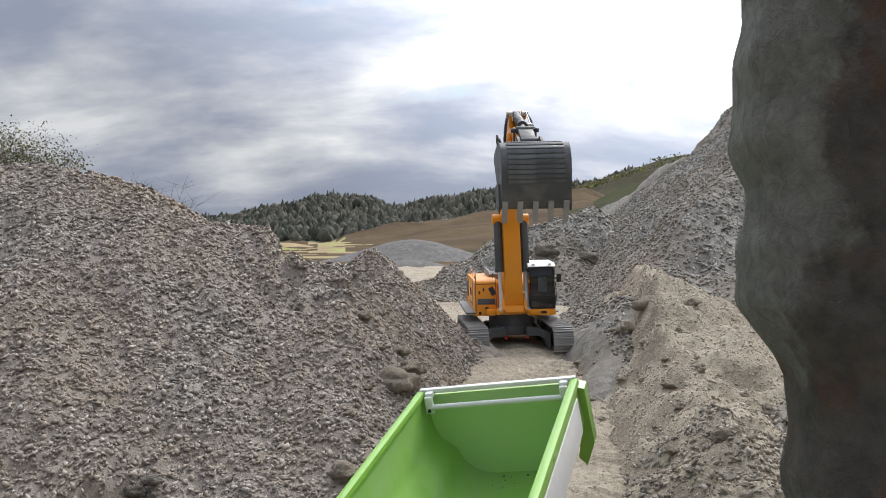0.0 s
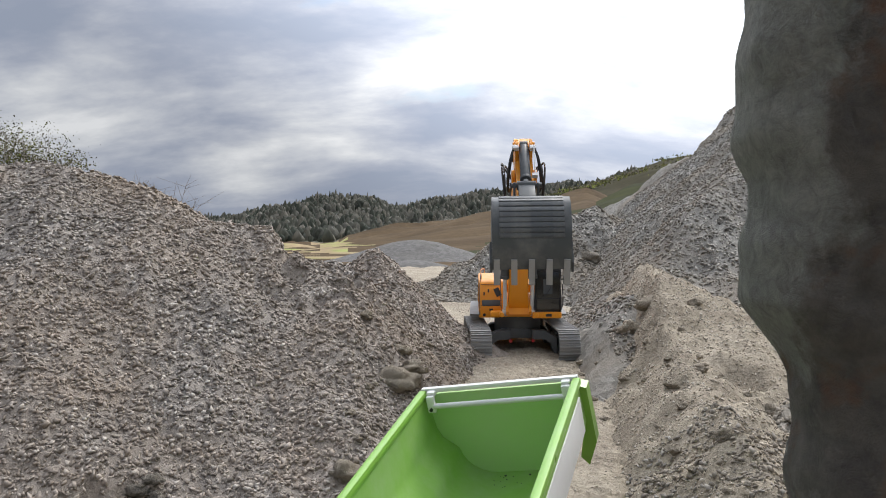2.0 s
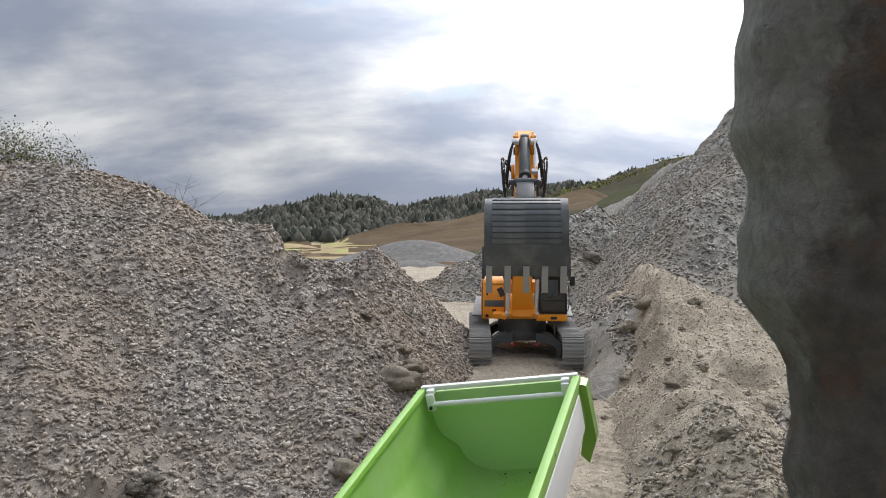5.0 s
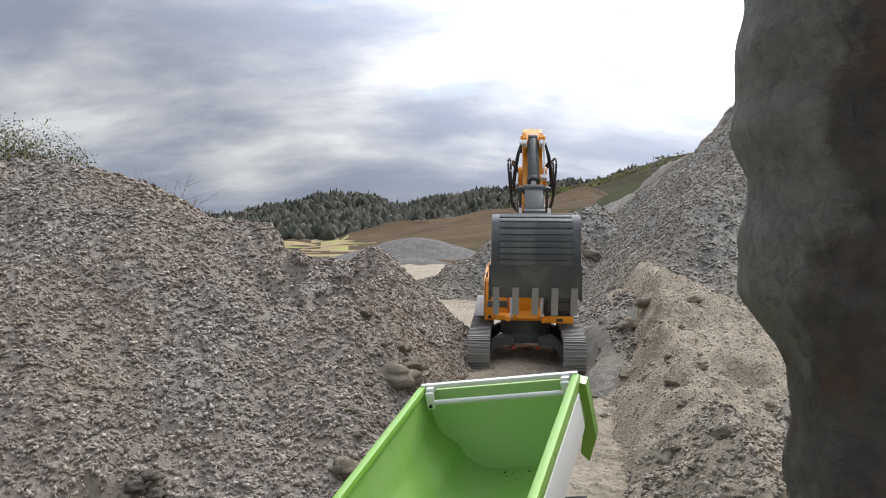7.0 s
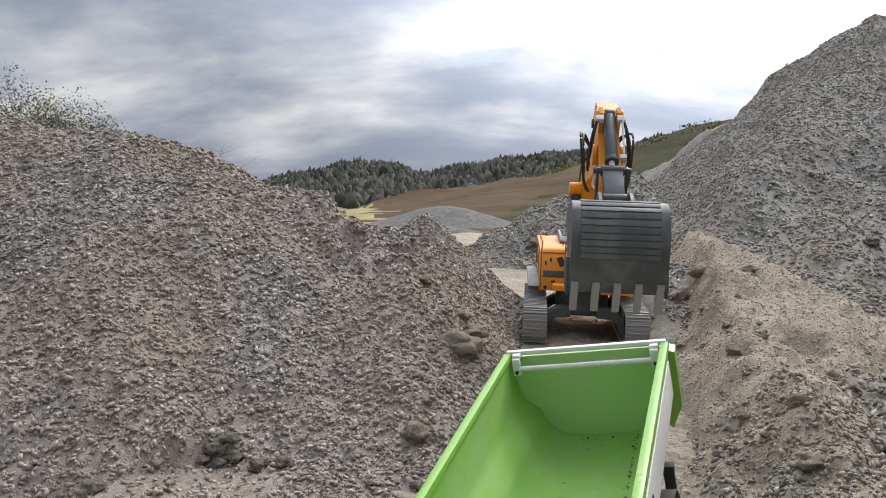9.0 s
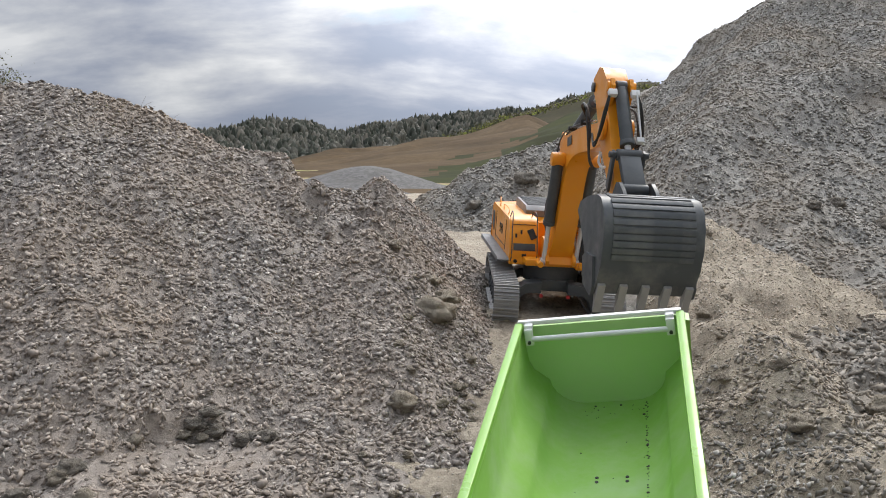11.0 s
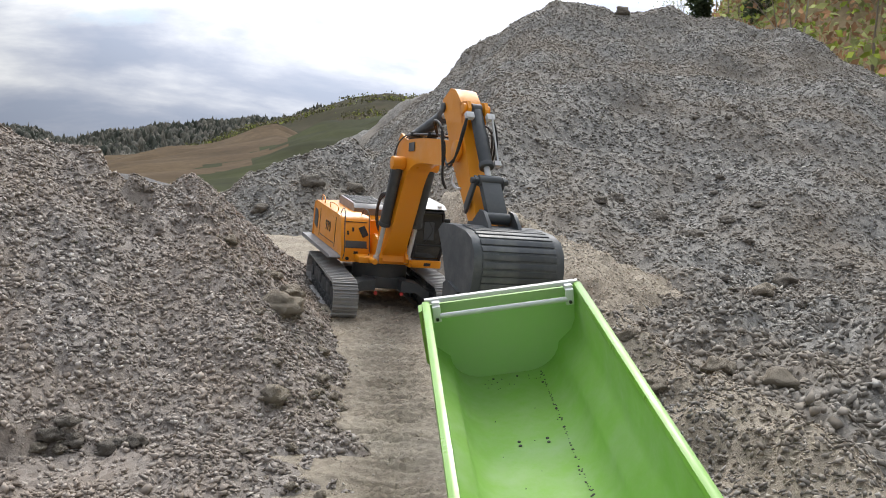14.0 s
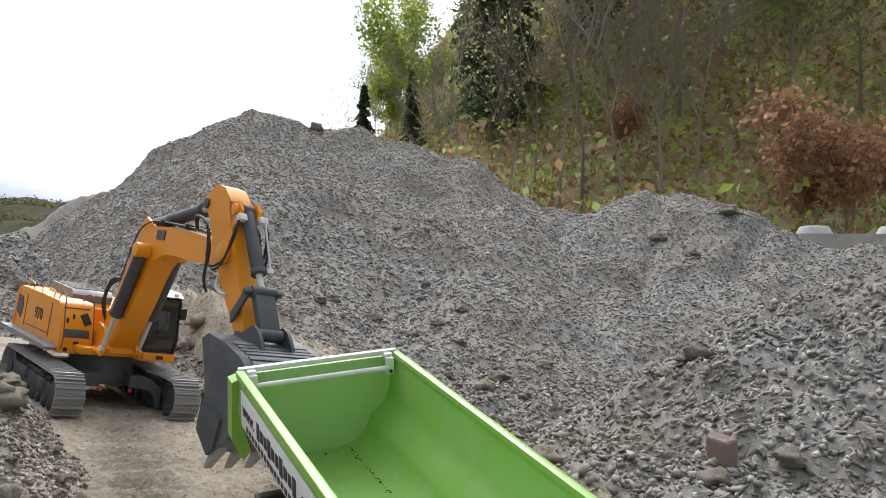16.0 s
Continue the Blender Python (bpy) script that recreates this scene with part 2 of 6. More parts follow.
def crest(x, y, line, drops):
    """The height of a heap whose crest runs along the line (x, y, z) and falls off to both sides; drops: (distance, slope) from the crest outwards."""
    best = np.full(np.shape(x), -9.0)
    for (ax, ay, az), (bx, by, bz) in zip(line, line[1:]):
        ux, uy = bx - ax, by - ay
        s = np.clip(((x - ax) * ux + (y - ay) * uy) / (ux * ux + uy * uy), 0, 1)
        d = np.hypot(x - ax - s * ux, y - ay - s * uy)
        d = np.sqrt(d * d + 0.0009) - 0.03
        fall, at, slope = 0 * d, 0.0, 0.6
        for far, slope_next in drops:
            fall = fall + slope * np.clip(d - at, 0, far - at) if far > at else fall
            at, slope = far, slope_next
        fall = fall + slope * np.maximum(d - at, 0)
        best = np.maximum(best, az + s * (bz - az) - fall)
    return best


LEFT = [(-2.6, 1.9, 0.80), (-1.6, 2.05, 0.70), (-1.043, 2.05, 0.636), (-0.91, 2.05, 0.634), (-0.843, 2.05, 0.606), (-0.724, 2.05, 0.582), (-0.657, 2.05, 0.540), (-0.604, 2.05, 0.499), (-0.51, 2.06, 0.499), (-0.444, 2.06, 0.492), (-0.407, 2.05, 0.470), (-0.298, 2.08, 0.438), (-0.250, 2.1, 0.405)]
LEFT_SPUR = [(-0.29, 2.09, 0.40), (-0.2, 1.82, 0.345), (-0.09, 1.66, 0.205), (-0.15, 1.33, 0.09)]
LEFT_CONE = [(-0.232, 2.375, 0.385), (-0.198, 2.377, 0.428), (-0.14, 2.36, 0.372), (-0.066, 2.32, 0.286), (0.02, 2.25, 0.205)]
SANDY = [(0.53, 2.5, 0.40), (0.49, 2.25, 0.40), (0.49, 1.9, 0.235), (0.44, 1.45, 0.18), (0.41, 1.1, 0.145), (0.40, 0.7, 0.08), (0.4, 0.2, 0.0)]
BIG = [(0.5, 4.7, 0.2), (0.88, 4.9, 0.48), (1.34, 5.3, 0.92), (1.55, 5.2, 1.15), (1.82, 5.06, 1.33), (2.165, 4.84, 1.5), (2.6, 4.59, 1.40), (2.94, 4.34, 1.385), (3.17, 4.16, 1.29), (3.37, 4.0, 1.12), (3.6, 3.83, 0.99), (4.6, 3.3, 0.9)]
SECOND = [(1.6, 3.4, 0.5), (2.01, 3.52, 0.64), (2.47, 3.39, 0.775), (3.19, 3.02, 0.90), (3.35, 2.78, 1.04), (3.42, 2.31, 0.87), (3.40, 1.94, 0.71), (3.55, 1.3, 0.6), (3.9, 0.6, 0.5)]
NEAR = [(1.28, 1.0, 0.40), (1.42, 0.86, 0.48), (1.75, 0.6, 0.52), (2.4, 0.2, 0.55)]
MID = [(-0.45, 4.4, 0.10), (-0.143, 4.5, 0.200), (0.047, 4.5, 0.305), (0.251, 4.5, 0.410), (0.412, 4.5, 0.520), (0.56, 4.5, 0.560), (0.75, 4.6, 0.608), (0.95, 4.9, 0.60)]


def fuzz(x, y, seed, amount, size):
    """Smooth bumps from a few crossed waves, cheap over many points."""
    rng = np.random.RandomState(seed)
    out = 0 * x
    for k in range(14):
        a, f = rng.uniform(0, math.tau), rng.uniform(0.5, 2.2) / size
        out = out + np.sin((x * math.cos(a) + y * math.sin(a)) * f * math.tau + rng.uniform(0, 9) + 1.3 * np.sin(f * 2.1 * (x * math.sin(a) - y * math.cos(a)))) / (14**0.5)
    return out * amount


def left_foot(y):
    """Where the left heap meets the lane."""
    return np.interp(y, (0.2, 0.9, 1.3, 1.65, 2.0, 2.4), (-0.22, -0.12, -0.05, 0.015, 0.055, 0.08))


def right_foot(y):
    return np.interp(y, (0.2, 1.2, 1.8, 2.1, 2.5, 5.0), (0.24, 0.255, 0.325, 0.40, 0.44, 0.60))


def slip(x):
    return np.interp(x, (-1.3, -0.62, -0.5, -0.42, -0.30), (0.92, 1.13, 1.26, 1.285, 1.255))


def bounded(h, x, y, area):
    """Heaps run out before the edge of their ground."""
    x0, x1, y0, y1 = area
    return np.minimum(h, lane(x, y) - 0.06 + 0.75 * np.minimum(np.minimum(x - x0, x1 - x), np.minimum(y - y0, y1 - y)))


def left_heap(x, y):
    h = crest(x, y, LEFT, ((0.4, 0.67),))
    # a bite out of the crest, where the top has broken away
    h = h - 0.046 / (1 + np.exp(np.clip((-0.392 - x) * 160, -40, 40))) / (1 + np.exp(np.clip((1.96 - y) * 60, -40, 40)))
    h = np.maximum(h, crest(x, y, LEFT_SPUR, ((0.3, 0.45),)))
    # a slip with a broken lip low on the face
    u = y - slip(x) - fuzz(x, y, 9, 0.010, 0.07)
    cut = 0.058 / (1 + np.exp(np.clip(u * 260, -40, 40))) * np.clip(1 + (u + 0.03) * 5.0, 0, 1) * np.clip((-0.30 - x) * 9, 0, 1) * np.clip((x + 1.5) * 4, 0, 1)
    flank = lane(x, y) + (left_foot(y) - x) * np.interp(y, (1.2, 1.7), (0.40, 0.88))
    h = np.minimum(h, flank)
    h = np.maximum(h, crest(x, y, LEFT_CONE, ((0.0, 0.95), (0.22, 0.6))))
    # broken ledges on the upper face towards the track
    ledge = np.exp(-(((x + 0.27) / 0.14) ** 2) - (((y - 1.93) / 0.16) ** 2))
    step = fuzz(x, y, 51, 1.0, 0.11)
    h = h + ledge * 0.020 * np.tanh(step * 4)
    # gravel spread over the foot of the heap
    apron = lane(x, y) + np.clip((left_foot(y) - x - 0.10) * 0.22, -0.2, 0.016)
    return bounded(np.maximum(h - cut, apron) + fuzz(x, y, 3, 0.010, 0.35) + fuzz(x, y, 4, 0.004, 0.09) + fuzz(x, y, 5, 0.0022, 0.035), x, y, (-3.0, 0.6, 0.1, 3.2))


def sandy_heap(x, y):
    h = crest(x, y, SANDY, ((0.16, 0.40),))
    h = np.minimum(h, lane(x, y) + (x - right_foot(y)) * np.interp(y, (1.0, 1.8, 2.1), (0.65, 0.8, 1.7)))
    return h + fuzz(x, y, 7, 0.012, 0.22) + fuzz(x, y, 8, 0.006, 0.07)


def big_heap(x, y):
    flank = 0.2 + 0.88 * (x - 0.40 - 0.07 * (y - 2.3))
    foot = 0.10 + 0.38 * (y - 1.80) + 0.15 * np.maximum(x - 1.4, 0) + 0.16 * np.maximum(y - 2.6, 0)
    return np.minimum(np.minimum(crest(x, y, BIG, ((0.7, 0.30),)), flank), foot) + fuzz(x, y, 11, 0.032, 0.8) + fuzz(x, y, 13, 0.014, 0.34) + fuzz(x, y, 12, 0.006, 0.12)


def second_heap(x, y):
    h = crest(x, y, SECOND, ((0.9, 0.42),)) + fuzz(x, y, 15, 0.02, 0.6) + fuzz(x, y, 16, 0.006, 0.12)
    # furrows that run down from the crest
    for (ax, ay), (bx, by) in (((3.35, 2.75), (2.35, 2.15)), ((3.40, 2.20), (2.75, 2.05)), ((3.1, 2.5), (2.9, 2.2))):
        ux, uy = bx - ax, by - ay
        t = np.clip(((x - ax) * ux + (y - ay) * uy) / (ux * ux + uy * uy), 0, 1)
        d = np.hypot(x - ax - t * ux, y - ay - t * uy) + fuzz(x, y, 17, 0.012, 0.1)
        h = h - 0.055 * np.exp(-((d / 0.045) ** 2)) * np.minimum(1, 4 * (1 - t) + 0.15)
    return bounded(h, x, y, (0.6, 6.0, -0.8, 5.6))


def near_heap(x, y):
    apron = np.minimum(0.074 + 0.03 * y + 0.012 * x, lane(x, y) + 0.55 * (x - right_foot(y) - 0.06))
    return bounded(np.maximum(crest(x, y, NEAR, ((0.5, 0.5),)), apron) + fuzz(x, y, 19, 0.012, 0.2) + fuzz(x, y, 20, 0.007, 0.06), x, y, (0.2, 3.4, -1.2, 2.6))


def mid_heap(x, y):
    return crest(x, y, MID, ((0.5, 0.30),)) + fuzz(x, y, 23, 0.02, 0.4) + fuzz(x, y, 24, 0.008, 0.12)


def ruts(x, y):
    """Tread marks across the two wheel tracks of the lane."""
    ax, ay = 0.303, 0.93
    along = (x - 0.06) * ax + (y - 1.0) * ay
    side = (x - 0.06) * ay - (y - 1.0) * ax
    wheel = np.exp(-(((np.abs(side + 0.005) - 0.125) / 0.048) ** 2))
    tread = np.sin(along * math.tau / 0.021 + 1.2 * np.sin(along * 5)) * 0.5 + np.sin(along * math.tau / 0.0165 + 2) * 0.3
    return -0.006 * wheel + 0.0105 * wheel * tread


def land(x, y):
    return lane(x, y) + ruts(x, y) + fuzz(x, y, 31, 0.004, 0.16) + fuzz(x, y, 32, 0.0018, 0.04)


def surface(x, y):
    return np.max([f(x, y) for f in (land, left_heap, sandy_heap, big_heap, second_heap, near_heap, mid_heap)], axis=0)


def sheet(name, f, x0, x1, y0, y1, step, material, keep=None, parent=None):
    """A height field over a grid; keep: cells are left out where this is False."""
    xs, ys = np.arange(x0, x1 + step / 2, step), np.arange(y0, y1 + step / 2, step)
    gx, gy = np.meshgrid(xs, ys)
    gz = f(gx, gy)
    n, m = len(xs), len(ys)
    idx = np.arange(n * m).reshape(m, n)
    quads = np.stack([idx[:-1, :-1], idx[:-1, 1:], idx[1:, 1:], idx[1:, :-1]], -1).reshape(-1, 4)
    co = np.stack([gx, gy, gz], -1).reshape(-1, 3)
    if keep is not None:
        quads = quads[keep(gx, gy, gz).ravel()[quads].any(1)]
        used, quads = np.unique(quads, return_inverse=True)
        co, quads = co[used], quads.reshape(-1, 4)
    return raw_mesh(name, co, quads, material, parent, smooth=True)


def raw_mesh(name, co, faces, material, parent=None, smooth=False):
    me = bpy.data.meshes.new(name)
    k = faces.shape[1]
    me.vertices.add(len(co))
    me.vertices.foreach_set("co", np.ascontiguousarray(co, dtype=np.float32).ravel())
    me.loops.add(faces.size)
    me.loops.foreach_set("vertex_index", np.ascontiguousarray(faces, dtype=np.int32).ravel())
    me.polygons.add(len(faces))
    me.polygons.foreach_set("loop_start", np.arange(0, faces.size, k, dtype=np.int32))
    if smooth:
        me.polygons.foreach_set("use_smooth", np.ones(len(faces), dtype=bool))
    me.update(calc_edges=True)
    me.validate()
    me.materials.append(material)
    ob = new(name, me)
    if parent:
        ob.parent = parent
    return ob


def heap(name, f, area, step, material, label, under=0.03):
    ob = sheet(name, f, *area, step, material, keep=lambda x, y, z: z > lane(x, y) - under)
    return tagged(ob, label, "gravel pile", "heaps of the quarry")


ground = tagged(sheet("ground", land, -3.2, 5.0, -2.2, 8.0, 0.02, M_SAND, keep=lambda x, y, z: (x < -0.299) | (x > 0.559) | (y < 0.601) | (y > 2.599)), "pale sandy haul track with tread marks between gravel heaps", "ground", kind="structure")
tagged(sheet("track", land, -0.30, 0.56, 0.60, 2.60, 0.005, M_SAND), "pale sandy haul track printed with tread marks", "track", kind="structure")
heap("heap", left_heap, (-3.0, 0.35, 0.1, 3.2), 0.012, M_GRAVEL, "tall heap of grey crushed limestone with a slip at its foot")
heap("heap", sandy_heap, (0.05, 1.2, -0.4, 3.0), 0.012, M_SAND, "low ridge of pale brown sandy gravel beside the track")
heap("heap", big_heap, (0.2, 6.4, 0.6, 8.0), 0.03, M_GRAVEL_COOL, "huge peaked heap of grey crushed stone")
heap("heap", second_heap, (0.6, 6.0, -0.8, 5.6), 0.025, M_GRAVEL_COOL, "broad grey gravel heap with a furrowed crest")
heap("heap", near_heap, (0.3, 3.4, -1.2, 2.4), 0.014, M_GRAVEL_COOL, "dark grey heap of coarse crushed stone")
heap("heap", mid_heap, (-1.6, 2.0, 2.4, 6.6), 0.025, M_GRAVEL_COOL, "rubble mound of grey stone behind the excavator")


def octahedra(name, pos, normal, size, material, label, seed, flat_z=0.36, tilt=0.45):
    """Many angular stone chips as one mesh: eight-sided, squashed, lying roughly on the slope."""
    rng = np.random.RandomState(seed)
    n = len(pos)
    up = normal + rng.normal(0, tilt, (n, 3)) * 0.6
    up /= np.linalg.norm(up, axis=1)[:, None]
    a = np.cross(up, rng.normal(0, 1, (n, 3)))
    a /= np.linalg.norm(a, axis=1)[:, None]
    b = np.cross(up, a)
    half = size[:, None] * 0.5
    sx, sy, sz = half * rng.uniform(0.8, 1.3, (n, 1)), half * rng.uniform(0.45, 0.9, (n, 1)), half * flat_z * rng.uniform(0.7, 1.5, (n, 1))
    j = lambda k: rng.uniform(-k, k, (n, 1)) * half  # noqa: E731
    v = [pos + a * sx + b * j(0.5) + up * j(0.3), pos + b * sy + a * j(0.6) + up * j(0.3), pos - a * sx + b * j(0.5) + up * j(0.3), pos - b * sy + a * j(0.6) + up * j(0.3), pos + up * sz + a * j(0.5) + b * j(0.4), pos - up * sz + a * j(0.3)]
    co = np.stack(v, 1).reshape(-1, 3)
    tri = np.array([(0, 1, 4), (1, 2, 4), (2, 3, 4), (3, 0, 4), (1, 0, 5), (2, 1, 5), (3, 2, 5), (0, 3, 5)])
    faces = (tri[None] + 6 * np.arange(n)[:, None, None]).reshape(-1, 3)
    return tagged(raw_mesh(name, co, faces, material), label, "gravel", kind="stuff")


def strew(name, f, area, count, small, large, material, label, seed, skip=None):
    """Chips over a heap, where it lies on top of everything else."""
    rng = np.random.RandomState(seed)
    x, y = rng.uniform(area[0], area[1], count), rng.uniform(area[2], area[3], count)
    z = f(x, y)
    ok = z > surface(x, y) - 1e-6
    if skip is not None:
        ok &= ~skip(x, y) | (rng.rand(count) < 0.30)
    x, y, z = x[ok], y[ok], z[ok]
    e = 0.006
    nrm = np.stack([-(f(x + e, y) - f(x - e, y)) / (2 * e), -(f(x, y + e) - f(x, y - e)) / (2 * e), np.ones_like(x)], 1)
    nrm /= np.linalg.norm(nrm, axis=1)[:, None]
    size = small + (large - small) * rng.beta(1.4, 3.2, len(x))
    pos = np.stack([x, y, z], 1) + nrm * (size * rng.uniform(-0.05, 0.22, len(x)))[:, None]
    return octahedra(name, pos, nrm, size, material, label, seed)


strew("gravel", left_heap, (-1.75, 0.1, 0.55, 2.4), 105000, 0.005, 0.019, M_CHIP, "loose grey and brownish limestone chips on the heap", 1, lambda x, y: (y < slip(x) - 0.004) & (y > slip(x) - 0.10) & (x < -0.33))
strew("gravel", big_heap, (0.4, 4.2, 0.9, 5.6), 150000, 0.008, 0.024, M_CHIP_COOL, "loose grey stone chips on the huge heap", 2)
strew("gravel", second_heap, (1.2, 4.4, 0.6, 3.7), 66000, 0.008, 0.024, M_CHIP_COOL, "loose grey stone chips on the broad heap", 3)
strew("gravel", near_heap, (0.40, 2.4, 0.1, 2.15), 52000, 0.006, 0.028, M_CHIP_COOL, "coarse dark chips of crushed stone", 4)
strew("gravel", sandy_heap, (0.15, 1.2, 0.3, 2.7), 42000, 0.003, 0.012, M_CHIP_SAND, "fine sandy grit and small stones on the ridge", 5)
strew("gravel", sandy_heap, (0.26, 1.0, 0.3, 1.4), 15000, 0.005, 0.018, M_CHIP_COOL, "grey stones scattered on the sandy ridge", 8)
strew("gravel", land, (-0.3, 0.6, 0.5, 4.0), 16000, 0.002, 0.008, M_CHIP_SAND, "fine grit on the track", 6)
strew("gravel", mid_heap, (-0.8, 1.4, 2.6, 5.0), 34000, 0.010, 0.034, M_CHIP_COOL, "loose rubble on the mound", 7)


def make_clod(name, dark, light):
    m = Nodes(name, 0.95)
    m.colour(m.mix(0.5, m.ramp(m.noise(40, 7, 0.7), (0.3, dark), (0.7, light)), m.ramp(m.each(), (0.0, 0.75), (1.0, 1.2)), "MULTIPLY"))
    m.bump(m.noise(160, 7, 0.75), 0.9, 0.004)
    return m.mat


M_CLOD = make_clod("dried_clay", (0.27, 0.225, 0.165), (0.46, 0.40, 0.315))
M_STONE = make_clod("brown_stone", (0.16, 0.14, 0.115), (0.30, 0.265, 0.215))
M_RUST = make_clod("rusty_stone", (0.30, 0.25, 0.21), (0.52, 0.37, 0.29))


def lump_mesh(name, seed, material, detail=3, angular=0.0):
    bm = bmesh.new()
    bmesh.ops.create_icosphere(bm, subdivisions=detail, radius=0.5)
    off = Vector((seed * 7.3, seed * 3.1, seed))
    for v in bm.verts:
        k = 1 + 0.62 * noise.fractal(v.co * 2.4 + off, 0.75, 2.1, 6) + 0.10 * noise.noise(v.co * 13 + off) + 0.05 * noise.noise(v.co * 27 + off)
        if angular:
            k += angular * abs(noise.noise(v.co * 1.6 + off))
        v.co *= k
    me = bpy.data.meshes.new(name)
    bm.to_mesh(me)
    bm.free()
    me.materials.append(material)
    me.polygons.foreach_set("use_smooth", [True] * len(me.polygons))
    return me


CLODS = [lump_mesh("clod", k, M_CLOD) for k in range(4)]
STONES = [lump_mesh("stone", 10 + k, M_STONE, 3, 0.3) for k in range(3)]


def block_mesh(name, seed, material):
    """A broken block with flat faces and chipped edges."""
    rng = random.Random(seed)
    bm = bmesh.new()
    bmesh.ops.create_cube(bm, size=0.86)
    for v in bm.verts:
        v.co += Vector((rng.uniform(-0.13, 0.13), rng.uniform(-0.13, 0.13), rng.uniform(-0.16, 0.16)))
    bmesh.ops.bevel(bm, geom=bm.edges[:], offset=0.05, segments=1, affect="EDGES")
    bmesh.ops.triangulate(bm, faces=bm.faces[:])
    bmesh.ops.subdivide_edges(bm, edges=bm.edges[:], cuts=2, use_grid_fill=True)
    for v in bm.verts:
        v.co += 0.035 * Vector((noise.noise(v.co * 5), noise.noise(v.co * 5 + Vector((9, 0, 0))), noise.noise(v.co * 5 + Vector((0, 9, 0)))))
    me = bpy.data.meshes.new(name)
    bm.to_mesh(me)
    bm.free()
    me.materials.append(material)
    return me


RUSTY = [block_mesh("stone", 20, M_RUST)]


def lump(kind, x, y, size, k=0, squash=(1, 0.85, 0.56), sink=0.30, label=""):
    meshes, name, text = {"clod": (CLODS, "clod", "lump of dried brown clay on the gravel"), "stone": (STONES, "stone", "rounded brownish stone half sunk in gravel"), "rust": (RUSTY, "stone", "angular stone with a rust red face")}[kind]
    if kind == "rust":
        squash, sink = (0.72, 0.7, 1.0), 0.2
    ob = new(name, meshes[k % len(meshes)])
    z = float(surface(np.array([x]), np.array([y]))[0])
    ob.matrix_world = Matrix.Translation((x, y, z + size * squash[2] * (0.5 - sink))) @ Matrix.Rotation(k * 1.9 + x * 7, 4, "Z") @ Matrix.Diagonal((size * squash[0], size * squash[1], size * squash[2], 1))
    return tagged(ob, label or text, "stone" if kind != "clod" else "clay lump", "stones on the heaps")


# lumps that stand out on the heaps: kind, x, y, size
for k, (kind, x, y, size) in enumerate((
        ("clod", -0.087, 1.64, 0.075), ("clod", -0.06, 1.70, 0.050), ("clod", -0.155, 1.336, 0.050), ("clod", -0.03, 1.57, 0.026), ("clod", -0.285, 0.99, 0.070),
        ("clod", -0.335, 0.95, 0.060), ("clod", -0.225, 1.01, 0.026), ("clod", -0.06, 1.45, 0.030), ("clod", -0.05, 1.40, 0.022), ("clod", -0.09, 1.75, 0.035), ("clod", -0.16, 1.79, 0.030),
        ("stone", 1.157, 2.53, 0.055), ("stone", 1.246, 2.42, 0.055), ("stone", 1.26, 2.253, 0.050), ("stone", 1.184, 2.195, 0.045), ("stone", 1.288, 2.03, 0.042), ("stone", 1.271, 1.876, 0.060),
        ("stone", 1.03, 2.42, 0.038), ("stone", 1.42, 2.30, 0.05), ("stone", 1.55, 2.32, 0.04), ("clod", 1.13, 1.80, 0.06), ("stone", 1.35, 2.12, 0.030), ("stone", 1.5, 1.9, 0.036),
        ("rust", 0.735, 0.885, 0.062), ("clod", 0.66, 0.84, 0.060), ("stone", 0.70, 0.95, 0.045), ("clod", 0.79, 0.80, 0.05), ("stone", 1.05, 1.12, 0.060), ("clod", 1.0, 1.16, 0.036),
        ("clod", 0.382, 1.14, 0.040), ("clod", 0.407, 1.26, 0.034), ("clod", 0.36, 1.36, 0.026), ("clod", 0.45, 1.30, 0.03), ("clod", 0.52, 1.18, 0.05), ("clod", 0.57, 1.10, 0.06),
        ("clod", 0.452, 2.12, 0.060), ("clod", 0.50, 2.16, 0.060), ("clod", 0.60, 2.10, 0.035), ("clod", 0.42, 1.62, 0.028), ("clod", 0.50, 1.72, 0.03), ("clod", 0.61, 1.62, 0.04),
        ("stone", 2.9, 2.45, 0.07), ("stone", 2.85, 2.25, 0.06), ("stone", 3.32, 2.35, 0.10), ("stone", 0.5, 4.2, 0.10), ("stone", 0.7, 4.15, 0.09), ("stone", 0.25, 4.15, 0.08), ("stone", 2.45, 4.62, 0.09))):
    lump(kind, x, y, size, k)
rng = random.Random(12)
for k in range(46):
    x, y = rng.uniform(0.30, 0.75), rng.uniform(0.95, 2.2)
    lump("clod", x, y, rng.uniform(0.008, 0.022), k)
for k in range(26):
    y = rng.uniform(1.0, 2.0)
    lump("clod", float(left_foot(np.array(y))) - rng.uniform(0.0, 0.16), y, rng.uniform(0.008, 0.022), k)
# broken stones along the lip of the slip
for k in range(44):
    x = rng.uniform(-1.0, -0.34)
    lump("clod" if k % 3 == 0 else "stone", x, float(slip(x)) + rng.gauss(0.006, 0.006), rng.uniform(0.012, 0.034), k, sink=0.12)
for k in range(30):
    lump("clod", rng.uniform(-0.95, -0.50), float(slip(-0.7)) - rng.uniform(0.01, 0.10), rng.uniform(0.012, 0.036), k)
for k in range(30):
    lump("stone", rng.uniform(0.9, 2.2), rng.uniform(1.5, 3.2), rng.uniform(0.015, 0.034), k)



